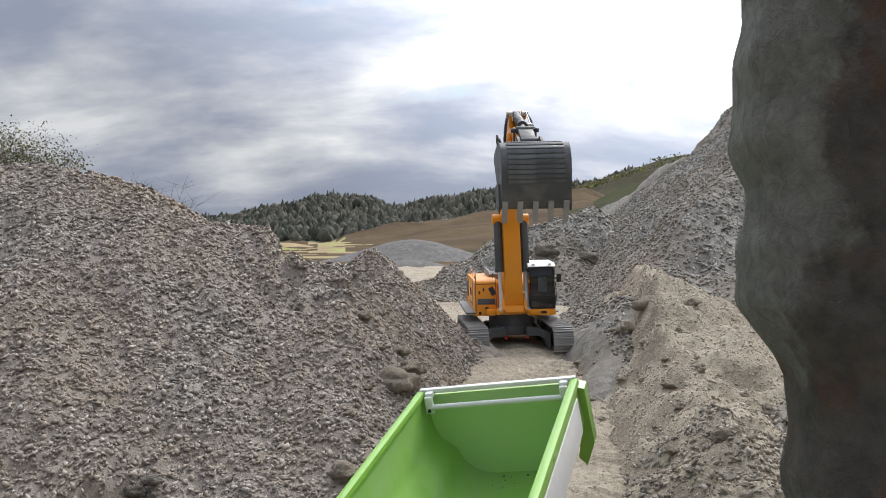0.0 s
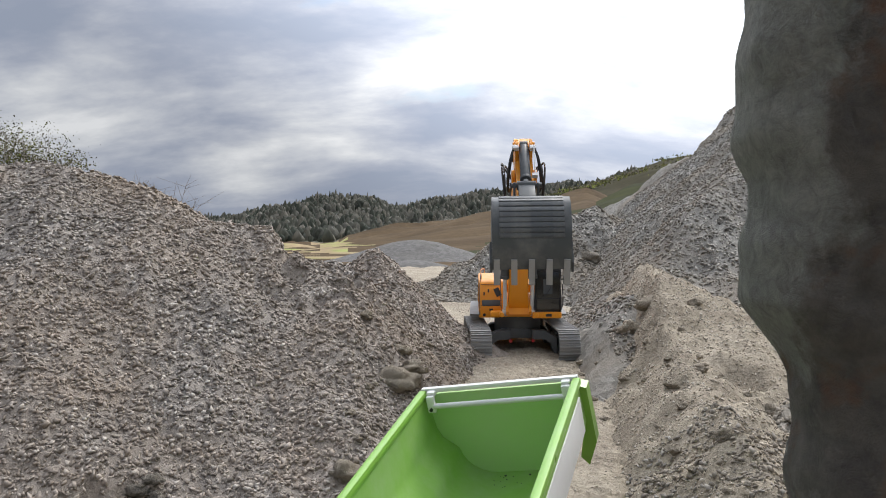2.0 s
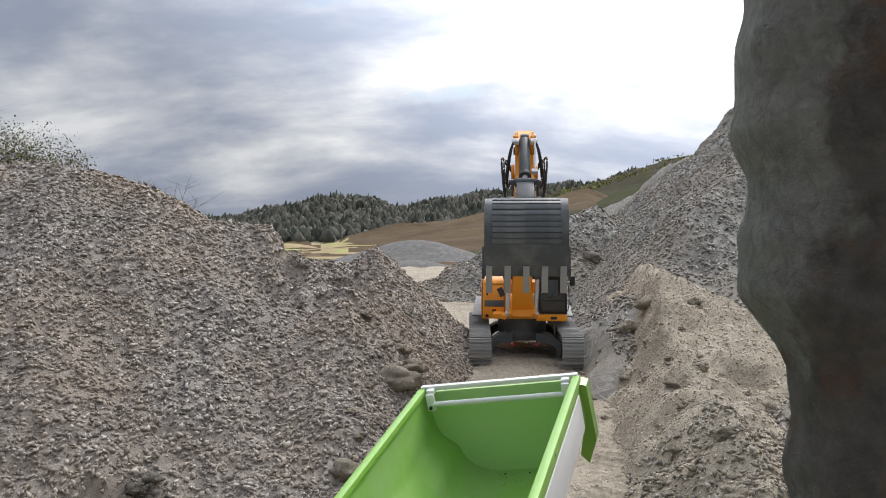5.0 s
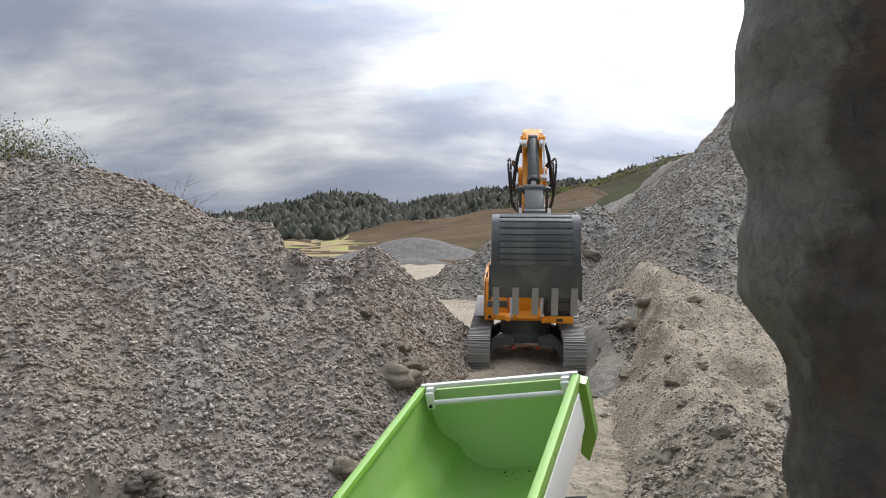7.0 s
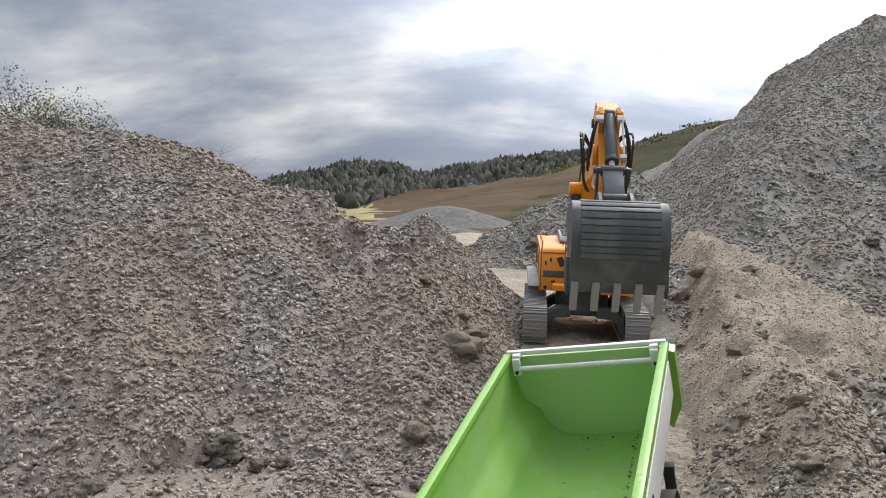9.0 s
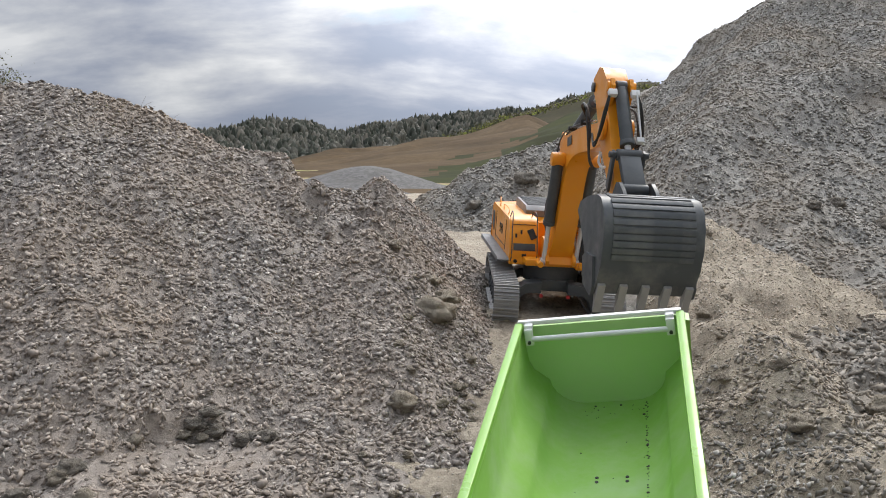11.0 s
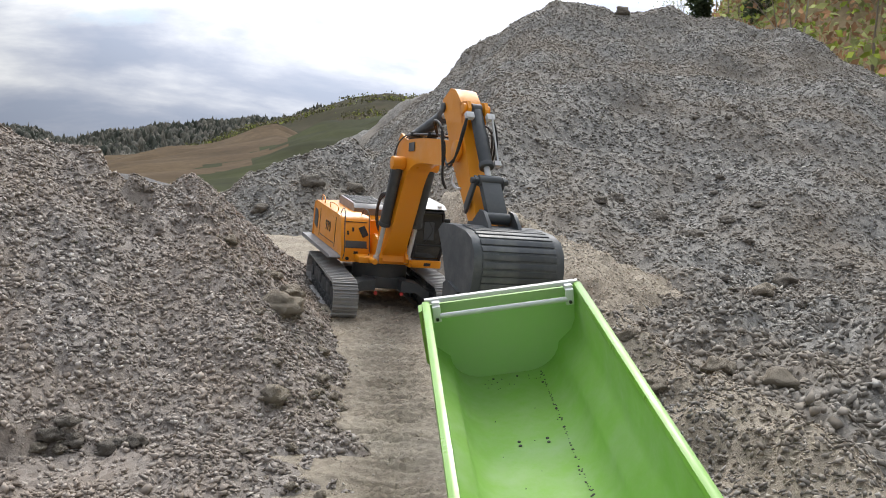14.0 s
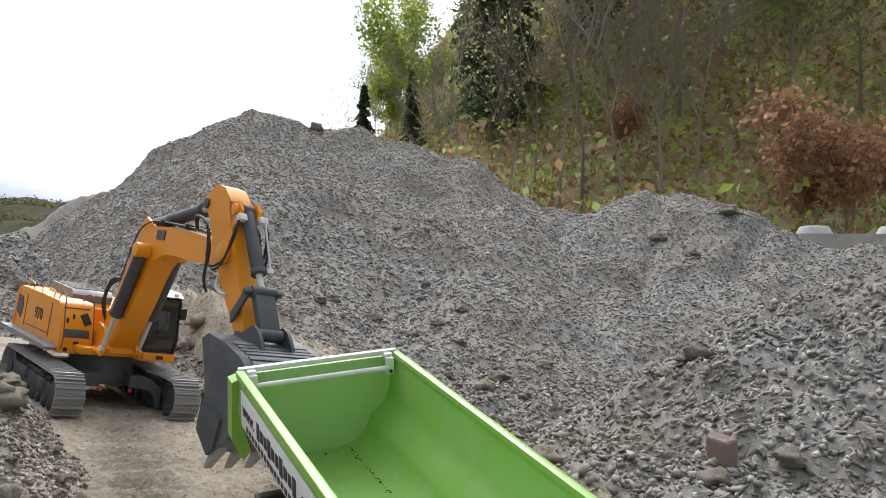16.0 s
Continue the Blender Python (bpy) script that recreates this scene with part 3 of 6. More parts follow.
# ---------- the tipper ----------
M_GREEN = make_paint("green_paint", (0.25, 0.50, 0.07), 0.30, 0.18, (0.36, 0.40, 0.25))
M_GREEN_IN = make_paint("worn_green_paint", (0.28, 0.51, 0.10), 0.55, 0.55, (0.46, 0.55, 0.36))
M_GATE = make_paint("pale_green_paint", (0.50, 0.70, 0.32), 0.55, 0.5, (0.58, 0.66, 0.48))
M_WHITE = make_paint("white_paint", (0.80, 0.80, 0.78), 0.35, 0.12)
M_ALU = make_paint("brushed_aluminium", (0.72, 0.72, 0.72), 0.38, 0.15)
M_BLACK = make_paint("black_plastic", (0.018, 0.018, 0.02), 0.5, 0.2)
M_TYRE = make_paint("dusty_rubber", (0.025, 0.024, 0.024), 0.8, 0.45, (0.2, 0.18, 0.15))
M_INK = make_paint("black_lettering", (0.015, 0.015, 0.016), 0.5, 0.0)
M_GRIT = make_paint("dark_grit", (0.06, 0.055, 0.05), 0.9, 0.2)

BED_AT = Matrix(((0.944, 0.268, -0.1893, 0.0613), (-0.300, 0.937, -0.1745, 0.993), (0.1310, 0.222, 0.9649, 0.2827), (0, 0, 0, 1)))
BED_LEN, BED_W, BED_DEEP = 0.56, 0.088, 0.119
GATE_LEAN = 0.28


def trough(grow, depth):
    """Half the cross-section of the bed from the rim down to the floor's middle."""
    pts = [(BED_W + grow, 0.0), (BED_W + grow, -0.048)]
    r = 0.040
    w, d = BED_W - 0.020 + grow, depth
    pts += [(BED_W - 0.004 + grow, -0.062)]
    for k in range(7):
        a = k / 6 * math.pi / 2
        pts.append((w - r + r * math.cos(a), -d + r - r * math.sin(a)))
    return pts


def tipper():
    truck = tagged(empty("tipper_truck", BED_AT), "model tipper truck with an empty lime green bed", "truck")
    # bed: inner skin, outer skin and rim as one shell
    bm = bmesh.new()
    half_in, half_out = trough(0.0, BED_DEEP), trough(0.004, BED_DEEP + 0.004)
    inner = [(-x, z) for x, z in half_in] + [(x, z) for x, z in reversed(half_in)]
    outer = [(-x, z) for x, z in half_out] + [(x, z) for x, z in reversed(half_out)]
    rings = []
    for y in (0.0, -0.16, -0.33, -BED_LEN):
        lean = -GATE_LEAN if y == 0 else 0.0
        rings.append(([bm.verts.new((x, y + lean * z, z)) for x, z in inner], [bm.verts.new((x, y + lean * z, z)) for x, z in outer]))
    for (ia, oa), (ib, ob) in zip(rings, rings[1:]):
        for k in range(len(ia) - 1):
            bm.faces.new((ia[k], ia[k + 1], ib[k + 1], ib[k]))
            bm.faces.new((oa[k + 1], oa[k], ob[k], ob[k + 1]))
    for (i, o), flip in ((rings[0], 1), (rings[-1], -1)):
        for k in range(len(i) - 1):
            bm.faces.new((i[k], o[k], o[k + 1], i[k + 1])[::flip])
    bed = part("bed", bm, M_GREEN_IN, truck, "lime green tipper bed, scuffed and dusty inside")
    # rounded rims
    for s in (-1, 1):
        bm = bmesh.new()
        box(bm, (0.010, BED_LEN, 0.009), (s * (BED_W + 0.0025), -BED_LEN / 2, 0.002))
        part("rim", bm, M_GREEN, truck, bevel=0.0038)
    # headboard at the cab end
    bm = bmesh.new()
    prism_x(bm, [(-BED_W, 0.0), *[(-x, z) for x, z in half_in[1:]], *[(x, z) for x, z in reversed(half_in[1:])], (BED_W, 0.0)], -BED_LEN, -BED_LEN - 0.004)
    part("headboard", bm, M_GREEN, truck)
    # tailgate with rounded lower corners, and flared posts behind it
    bm = bmesh.new()
    prism_x(bm, [(-BED_W - 0.002, 0.0), *[(-x - 0.001, z) for x, z in half_in[1:]], *[(x + 0.001, z) for x, z in reversed(half_in[1:])], (BED_W + 0.002, 0.0)], 0.0, 0.004)
    for v in bm.verts:
        v.co.y -= GATE_LEAN * v.co.z
    gate = part("tailgate", bm, M_GATE, truck, "pale green tailgate with rounded lower corners", bevel=0.001)
    for s in (-1, 1):
        bm = bmesh.new()
        a = [(s * (BED_W + 0.001), -0.002), (s * (BED_W + 0.012), -0.006), (s * (BED_W + 0.010), -0.080), (s * (BED_W - 0.004), -0.112), (s * (BED_W - 0.012), -0.100), (s * (BED_W + 0.002), -0.05)]
        prism_x(bm, a, -0.006, 0.016)
        for v in bm.verts:
            v.co.y -= GATE_LEAN * v.co.z
        part("corner_post", bm, M_GREEN, truck, bevel=0.0015)
    bm = bmesh.new()
    box(bm, (0.184, 0.007, 0.005), (0, 0.0, 0.0055))
    part("top_bar", bm, M_WHITE, gate, "white painted bar along the tailgate's top", bevel=0.001)
    bm = bmesh.new()
    rod(bm, (-0.076, -0.014, -0.010), (0.076, -0.014, -0.010), 0.0032, 16)
    part("hinge_rod", bm, M_ALU, gate, "bare aluminium hinge rod")
    for s in (-1, 1):
        bm = bmesh.new()
        box(bm, (0.0095, 0.012, 0.006), (s * 0.079, -0.005, 0.003))
        box(bm, (0.0095, 0.006, 0.020), (s * 0.079, -0.013, -0.0075))
        part("hinge_clamp", bm, M_WHITE, gate, bevel=0.0015)
        bm = bmesh.new()
        rod(bm, (s * 0.079, -0.0185, -0.013), (s * 0.079, -0.016, -0.013), 0.002, 8)
        part("bolt", bm, M_BLACK, gate)
    # floor: bolt heads and a line of grit left by the last load
    for x, y in ((-0.010, -0.135), (-0.010, -0.143), (0.021, -0.135), (0.021, -0.143), (-0.050, 0.018), (-0.018, 0.022), (0.012, 0.022), (0.040, 0.020), (-0.042, 0.004)):
        bm = bmesh.new()
        rod(bm, (x, y, -BED_DEEP - 0.001), (x, y, -BED_DEEP + 0.0008), 0.0019 if y < 0 else 0.0014, 10)
        part("bolt", bm, M_BLACK, bed)
    rng = random.Random(5)
    bm = bmesh.new()
    for k in range(420):
        y = 0.022 - 0.36 * rng.random() ** 1.3
        x = 0.046 + rng.gauss(0, 0.0025) - 0.02 * max(0, -0.02 - y) ** 2
        s = rng.uniform(0.0004, 0.0012) * (1.6 if rng.random() < 0.1 else 1)
        bmesh.ops.create_icosphere(bm, subdivisions=1, radius=s, matrix=Matrix.Translation((x, y, -BED_DEEP + 0.003 + s * 0.2)) @ Matrix.Diagonal((1.3, 1, 0.6, 1)))
    for k in range(40):
        x, y, s = rng.uniform(-0.045, 0.06), 0.026 - 0.02 * rng.random() - 0.30 * rng.random() ** 4, rng.uniform(0.0004, 0.0010)
        bmesh.ops.create_icosphere(bm, subdivisions=1, radius=s, matrix=Matrix.Translation((x, y, -BED_DEEP + s * 0.3)))
    tagged(part("grit", bm, M_GRIT, bed), kind="stuff")
    # white side boards with black lettering
    for s in (-1, 1):
        bm = bmesh.new()
        box(bm, (0.0016, BED_LEN - 0.03, 0.040), (s * (BED_W + 0.0052), -BED_LEN / 2 - 0.004, -0.030))
        side = part("side_board", bm, M_WHITE, truck, "white board with black web address and bars", bevel=0.0005)
        turn = Matrix(((0, 0, s, s * (BED_W + 0.0062)), (s, 0, 0, 0), (0, 1, 0, 0), (0, 0, 0, 1)))
        start = -BED_LEN + 0.03 if s > 0 else -0.028
        for text, at in (("www.", 0.0), (".com", 0.215)):
            m = turn @ Matrix.Translation((start * s + at, -0.034, 0)) if s > 0 else turn @ Matrix.Translation((-start + at, -0.034, 0))
            letters("lettering", text, 0.022, M_INK, side, m)
        for k in range(10):
            bm = bmesh.new()
            box(bm, (0.0105, 0.012 if k % 3 else 0.018, 0.0006), (0, 0, 0))
            ob = part("lettering_bar", bm, M_INK, side)
            ob.matrix_basis = turn @ Matrix.Translation((start * s + 0.068 + 0.0145 * k, -0.028, 0.0)) if s > 0 else turn @ Matrix.Translation((-start + 0.068 + 0.0145 * k, -0.028, 0.0))
        for k in range(14):
            bm = bmesh.new()
            box(bm, (0.008, 0.006, 0.0006), (0, 0, 0))
            ob = part("lettering_bar", bm, M_INK, side)
            ob.matrix_basis = turn @ Matrix.Translation(((start * s if s > 0 else -start) + 0.02 + 0.0125 * k, -0.0445, 0.0))
    # ribs under the boards, chassis and wheels
    for s in (-1, 1):
        bm = bmesh.new()
        box(bm, (0.012, BED_LEN + 0.1, 0.018), (s * 0.030, -BED_LEN / 2 - 0.06, -0.140))
        part("chassis_rail", bm, M_BLACK, truck, bevel=0.001)
        bm = bmesh.new()
        box(bm, (0.05, 0.012, 0.010), (s * 0.060, -0.035, -0.131))
        box(bm, (0.012, 0.008, 0.028), (s * 0.078, -0.030, -0.145))
        part("tail_lamp_bracket", bm, M_BLACK, truck, bevel=0.001)
        for y in (-0.10, -0.205):
            bm = bmesh.new()
            prof = [(0.020, 0.0), (0.0345, 0.001), (0.0365, 0.006), (0.0365, 0.028), (0.0345, 0.033), (0.020, 0.034)]
            spin_profile(bm, prof, 26)
            wheel = part("wheel", bm, M_TYRE, truck, "dusty black truck tyre")
            wheel.matrix_basis = Matrix.Translation((s * 0.052 if s > 0 else -0.086, y, -0.168)) @ Matrix.Rotation(radians(90), 4, "Y")
            bm = bmesh.new()
            spin_profile(bm, [(0.0, 0.020), (0.008, 0.022), (0.011, 0.012), (0.018, 0.012), (0.0205, 0.02), (0.0205, 0.014), (0.0, 0.010)], 20)
            rim = part("wheel_rim", bm, M_ALU, wheel)
            if s > 0:
                rim.matrix_basis = Matrix.Translation((0, 0, 0.008))
            else:
                rim.matrix_basis = Matrix.Rotation(math.pi, 4, "X") @ Matrix.Translation((0, 0, -0.026))
            # mudguard over the wheel
            bm = bmesh.new()
            ring = []
            for k in range(9):
                a = radians(20 + 140 * k / 8)
                ring.append([bm.verts.new((s * x, y + r * math.cos(a), -0.168 + r * math.sin(a))) for x, r in ((0.050, 0.042), (0.090, 0.042), (0.090, 0.0405), (0.050, 0.0405))])
            for a, b in zip(ring, ring[1:]):
                for k in range(4):
                    bm.faces.new((a[k], a[(k + 1) % 4], b[(k + 1) % 4], b[k]))
            part("mudguard", bm, M_BLACK, truck)
    return truck


def prism_x(bm, outline, y0, y1):
    """An outline in x and z, drawn out along y."""
    prism(bm, outline, y0, y1)


def spin_profile(bm, prof, n):
    """Turns (radius, height) round the z axis."""
    rings = [[bm.verts.new((r * math.cos(k * math.tau / n), r * math.sin(k * math.tau / n), z)) for k in range(n)] for r, z in prof if r > 0]
    for a, b in zip(rings, rings[1:]):
        for k in range(n):
            bm.faces.new((a[k], a[(k + 1) % n], b[(k + 1) % n], b[k]))
    bm.faces.new(rings[0][::-1])
    bm.faces.new(rings[-1])


tipper()


# ---------- the slab of rock beside the camera ----------
def make_rock():
    m = Nodes("weathered_slate", 0.8)
    base = m.ramp(m.noise(9, 8, 0.65, dist=0.6), (0.3, (0.23, 0.235, 0.205)), (0.55, (0.38, 0.385, 0.335)), (0.8, (0.50, 0.505, 0.445)))
    base = m.mix(0.6, base, m.ramp(m.noise(130, 8, 0.78, dist=0.7), (0.34, 0.45), (0.66, 1.5)), "MULTIPLY")
    # a brown weathered skin beyond an uneven edge, with rust spots in it
    sep = m.nt.nodes.new("ShaderNodeSeparateXYZ")
    m.nt.links.new(m.co.outputs["Object"], sep.inputs[0])
    edge = m.mix(0.11, sep.outputs["X"], m.noise(17, 7, 0.68), "ADD")
    skin = m.ramp(edge, (0.190, 0.0), (0.199, 1.0))
    old = m.ramp(m.noise(60, 7, 0.7), (0.3, (0.10, 0.093, 0.085)), (0.65, (0.23, 0.21, 0.18)))
    rust = m.ramp(m.noise(28, 5, 0.6), (0.53, 0.0), (0.66, 0.75))
    old = m.mix(rust, old, (0.23, 0.115, 0.055))
    m.colour(m.mix(skin, base, old))
    m.bump(m.noise(120, 9, 0.74, dist=0.8), 1.0, 0.022)
    return m.mat


M_ROCK = make_rock()


def slab():
    edge = [(0.86, 0.016), (0.70, 0.008), (0.549, 0.001), (0.526, -0.0035), (0.491, -0.003), (0.473, 0.002), (0.457, 0.003), (0.448, 0.0), (0.425, 0.0016), (0.413, 0.009), (0.395, 0.0195), (0.374, 0.022), (0.346, 0.0195), (0.25, 0.03), (0.0, 0.05), (-0.25, 0.06)]
    zs = np.array([e[0] for e in edge])[::-1]
    xs = np.array([e[1] for e in edge])[::-1]
    SIDES = 260
    bm = bmesh.new()
    rings = []
    for z in np.arange(-0.20, 0.861, 0.0022):
        x0 = float(np.interp(z, zs, xs)) + 0.1245 + 0.0006 * math.sin(z * 190) + 0.0006 * math.sin(z * 97 + 1)
        ring = []
        for k in range(SIDES):
            a = k / SIDES * math.tau
            # a rounded slab, 0.22 m across and 0.09 m thick
            cx, cy = 0.11, 0.045
            px = x0 + cx - cx * math.copysign(abs(math.cos(a)) ** 0.55, math.cos(a))
            py = 0.355 + cy * math.copysign(abs(math.sin(a)) ** 0.7, -math.sin(a))
            q = Vector((px * 14, py * 14, z * 9))
            n = noise.fractal(q * 1.3, 0.9, 2.0, 6) * 0.004
            face = 0.010 * (abs(noise.noise(q * 0.8)) - 0.3) + 0.006 * abs(noise.noise(q * 2.1)) + 0.003 * noise.noise(q * 5.3) + 0.0030 * noise.ridged_multi_fractal(Vector((px * 95, py * 40, z * 45 + px * 70)), 0.9, 2.1, 3, 0.9, 2.0)
            ring.append(bm.verts.new((px - n * math.cos(a), py - (face + abs(n)) * math.sin(a) * 1.2, z)))
        rings.append(ring)
    for a, b in zip(rings, rings[1:]):
        for k in range(SIDES):
            bm.faces.new((a[k], a[(k + 1) % SIDES], b[(k + 1) % SIDES], b[k]))
    bm.faces.new(rings[0][::-1])
    bm.faces.new(rings[-1])
    return tagged(finish("rock_slab", bm, M_ROCK, smooth=True), "upright slab of dark grey rock with rusty stains", "rock")


slab()


# ---------- the excavator ----------
M_ORANGE = make_paint("orange_paint", (0.86, 0.315, 0.008), 0.33, 0.12, (0.42, 0.30, 0.16))
M_STEEL = make_paint("dark_grey_steel", (0.060, 0.066, 0.070), 0.42, 0.35, (0.20, 0.19, 0.175))
M_BUCKET = make_paint("scuffed_bucket_steel", (0.070, 0.078, 0.084), 0.40, 0.55, (0.30, 0.29, 0.27))
M_SHOE = make_paint("worn_track_steel", (0.30, 0.297, 0.29), 0.40, 0.6, (0.36, 0.33, 0.29))
M_CHROME = make_paint("polished_rod", (0.62, 0.62, 0.62), 0.22, 0.1)
M_HOSE = make_paint("rubber_hose", (0.015, 0.015, 0.016), 0.5, 0.15)
M_DECK = make_paint("grey_deck_paint", (0.22, 0.225, 0.23), 0.45, 0.4, (0.34, 0.32, 0.29))
M_RED = make_paint("red_fitting", (0.45, 0.02, 0.02), 0.4, 0.2)


def make_glass():
    m = Nodes("smoked_glass", 0.06, 0.0, (0.012, 0.014, 0.015))
    m.p.inputs["Specular IOR Level"].default_value = 0.7
    m.rough(m.ramp(m.noise(30, 5, 0.6), (0.3, 0.05), (0.8, 0.22)))
    return m.mat


M_GLASS = make_glass()

BOOM_FOOT = (0.05, 0.127)
LB, KX, KZ = 0.490, 0.2205, 0.116  # boom, knee pin
STICK_PIN = (0.166, 0.012)
ROD_FOOT = (0.086, 0.122)
STICK_BRACKET = (0.205, 0.183)
STICK_HEAD_PIN = (-0.120, -0.040)
BUCKET_CYL_PIN = (-0.057, 0.050)
ROCKER_PIN, ROCKER, LINK = (0.120, 0.004), 0.058, 0.076
BUCKET_LINK_PIN = (0.046, 0.020)
TRACK_R, TRACK_HALF, TRACK_Y, SHOES = 0.0395, 0.164, 0.1135, 52


def plate(outline, half, hole=None):
    bm = bmesh.new()
    prism(bm, outline, -half, half)
    return bm


def wheel_mesh(r, w, hub):
    bm = bmesh.new()
    rod(bm, (0, -w / 2, 0), (0, w / 2, 0), r, 24)
    rod(bm, (0, -w / 2 - 0.003, 0), (0, w / 2 + 0.003, 0), hub, 16)
    return bm


def build_excavator():
    ex = tagged(empty("excavator"), "orange model crawler excavator with a wide dark grey bucket", "excavator")
    p = {}
    # --- undercarriage ---
    bm = bmesh.new()
    rod(bm, (0, 0, 0.064), (0, 0, 0.109), 0.064, 32)
    box(bm, (0.13, 0.10, 0.026), (0, 0, 0.062))
    for sx in (-1, 1):
        for sy in (-1, 1):
            leg = [(0.030, 0.076), (0.066, 0.073), (0.092, 0.056), (0.094, 0.016), (0.086, 0.016), (0.077, 0.042), (0.064, 0.051), (0.030, 0.052)]
            vs = []
            for x in (0.055, 0.095):
                vs.append([bm.verts.new((sx * x * (1 + y * 2.5), sy * y, z)) for y, z in leg])
            bm.faces.new(vs[0])
            bm.faces.new(vs[1][::-1])
            for k in range(len(leg)):
                j = (k + 1) % len(leg)
                bm.faces.new((vs[0][j], vs[0][k], vs[1][k], vs[1][j]))
    part("undercarriage_frame", bm, M_STEEL, ex, "dark grey arched undercarriage frame", bevel=0.003)
    for s in (-1, 1):
        bm = bmesh.new()
        rod(bm, (0.107, s * 0.030, 0.048), (0.112, s * 0.030, 0.048), 0.004, 10)
        part("tow_eye", bm, M_RED, ex, "small red fitting")
    p["shoes"] = []
    shoe_mesh = None
    for s in (-1, 1):
        y = s * TRACK_Y
        bm = bmesh.new()
        box(bm, (0.28, 0.030, 0.032), (0, y, 0.040))
        box(bm, (0.20, 0.020, 0.014), (0, y, 0.058))
        box(bm, (0.05, 0.034, 0.024), (-0.06, y, 0.046))
        box(bm, (0.05, 0.034, 0.024), (0.07, y, 0.046))
        tf = part("track_frame", bm, M_STEEL, ex, bevel=0.003)
        for x, r in ((TRACK_HALF, 0.0325), (-TRACK_HALF, 0.0325)):
            ob = part("idler" if x > 0 else "sprocket", wheel_mesh(r, 0.030, 0.013), M_STEEL, tf)
            ob.matrix_basis = Matrix.Translation((x, y, TRACK_R + 0.001))
        for k in range(8):
            ob = part("track_roller", wheel_mesh(0.012, 0.034, 0.006), M_STEEL, tf)
            ob.matrix_basis = Matrix.Translation((-0.14 + 0.040 * k, y, 0.018))
        for k in range(2):
            ob = part("carrier_roller", wheel_mesh(0.008, 0.030, 0.004), M_STEEL, tf)
            ob.matrix_basis = Matrix.Translation((-0.07 + 0.14 * k, y, 0.067))
        if shoe_mesh is None:
            bm = bmesh.new()
            box(bm, (0.0166, 0.054, 0.0028), (0, 0, -0.0014))
            box(bm, (0.0026, 0.054, 0.0052), (-0.0050, 0, 0.0023))
            box(bm, (0.0020, 0.054, 0.0036), (0.0030, 0, 0.0016))
            for sy in (-1, 1):
                box(bm, (0.004, 0.004, 0.0014), (-0.0008, sy * 0.011, 0.0004))
            box(bm, (0.012, 0.016, 0.006), (0, 0, -0.0055))
            first = part("track_shoe", bm, M_SHOE, tf, bevel=0.0005)
            shoe_mesh = first.data
        for k in range(SHOES):
            ob = first if s < 0 and k == 0 else new("track_shoe", shoe_mesh)
            ob.parent = tf
            p["shoes"].append((ob, k, s))
    # --- upper body ---
    bm = bmesh.new()
    box(bm, (0.33, 0.150, 0.014), (-0.085, 0, 0.116))
    cheek = [(-0.005, 0.116), (0.098, 0.116), (0.102, 0.126), (0.084, 0.150), (0.066, 0.166), (0.040, 0.172), (0.005, 0.160), (-0.005, 0.14)]
    for s in (-1, 1):
        prism(bm, cheek, s * 0.027, s * 0.034)
    prism(bm, [(0.035, 0.118), (0.094, 0.118), (0.084, 0.134), (0.046, 0.140)], -0.027, 0.027)
    house = part("upper_body", bm, M_ORANGE, ex, bevel=0.0025)
    p["house"] = house
    for s in (-1, 1):
        bm = bmesh.new()
        prism(bm, [(-0.262, 0.110), (0.030, 0.108), (0.036, 0.112), (0.030, 0.116), (-0.262, 0.120)], s * 0.085, s * 0.132)
        part("side_deck", bm, M_DECK, house, "pale grey side deck", bevel=0.0012)
        bm = bmesh.new()
        rod(bm, (0.078, s * 0.046, 0.118), (0.108, s * 0.046, 0.118), 0.0065, 14)
        part("cylinder_foot", bm, M_ORANGE, house, bevel=0.001)
    # hood beside the boom, its front sloping back
    bm = bmesh.new()
    prism(bm, [(-0.262, 0.118), (0.040, 0.118), (0.041, 0.132), (0.016, 0.196), (0.004, 0.204), (-0.240, 0.208), (-0.256, 0.202), (-0.262, 0.190)], -0.107, -0.040)
    part("engine_hood", bm, M_ORANGE, house, bevel=0.0045)
    bm = bmesh.new()
    box(bm, (0.080, 0.062, 0.020), (0.000, -0.075, 0.113))
    part("step_box", bm, M_ORANGE, house, bevel=0.002)
    bm = bmesh.new()
    ring = []
    for k in range(13):
        a = radians(90 + 180 * k / 12)
        ring.append((-0.250 + 0.058 * math.cos(a), 0.110 * math.sin(a)))
    lo = [bm.verts.new((x, y, 0.106)) for x, y in ring]
    hi = [bm.verts.new((x + 0.004, y * 0.98, 0.204)) for x, y in ring]
    bm.faces.new(lo)
    bm.faces.new(hi[::-1])
    for k in range(13):
        j = (k + 1) % 13
        bm.faces.new((lo[j], lo[k], hi[k], hi[j]))
    part("counterweight", bm, M_ORANGE, house, bevel=0.005)
    bm = bmesh.new()
    prism(bm, [(-0.255, 0.118), (-0.052, 0.118), (-0.052, 0.188), (-0.070, 0.198), (-0.255, 0.204)], -0.042, 0.104)
    part("rear_hood", bm, M_ORANGE, house, bevel=0.005)
    bm = bmesh.new()
    prism(bm, [(-0.215, 0.200), (-0.075, 0.196), (-0.070, 0.214), (-0.082, 0.224), (-0.205, 0.228), (-0.216, 0.220)], -0.055, 0.030)
    exhaust = part("exhaust_box", bm, M_DECK, house, "ribbed grey exhaust box", bevel=0.006)
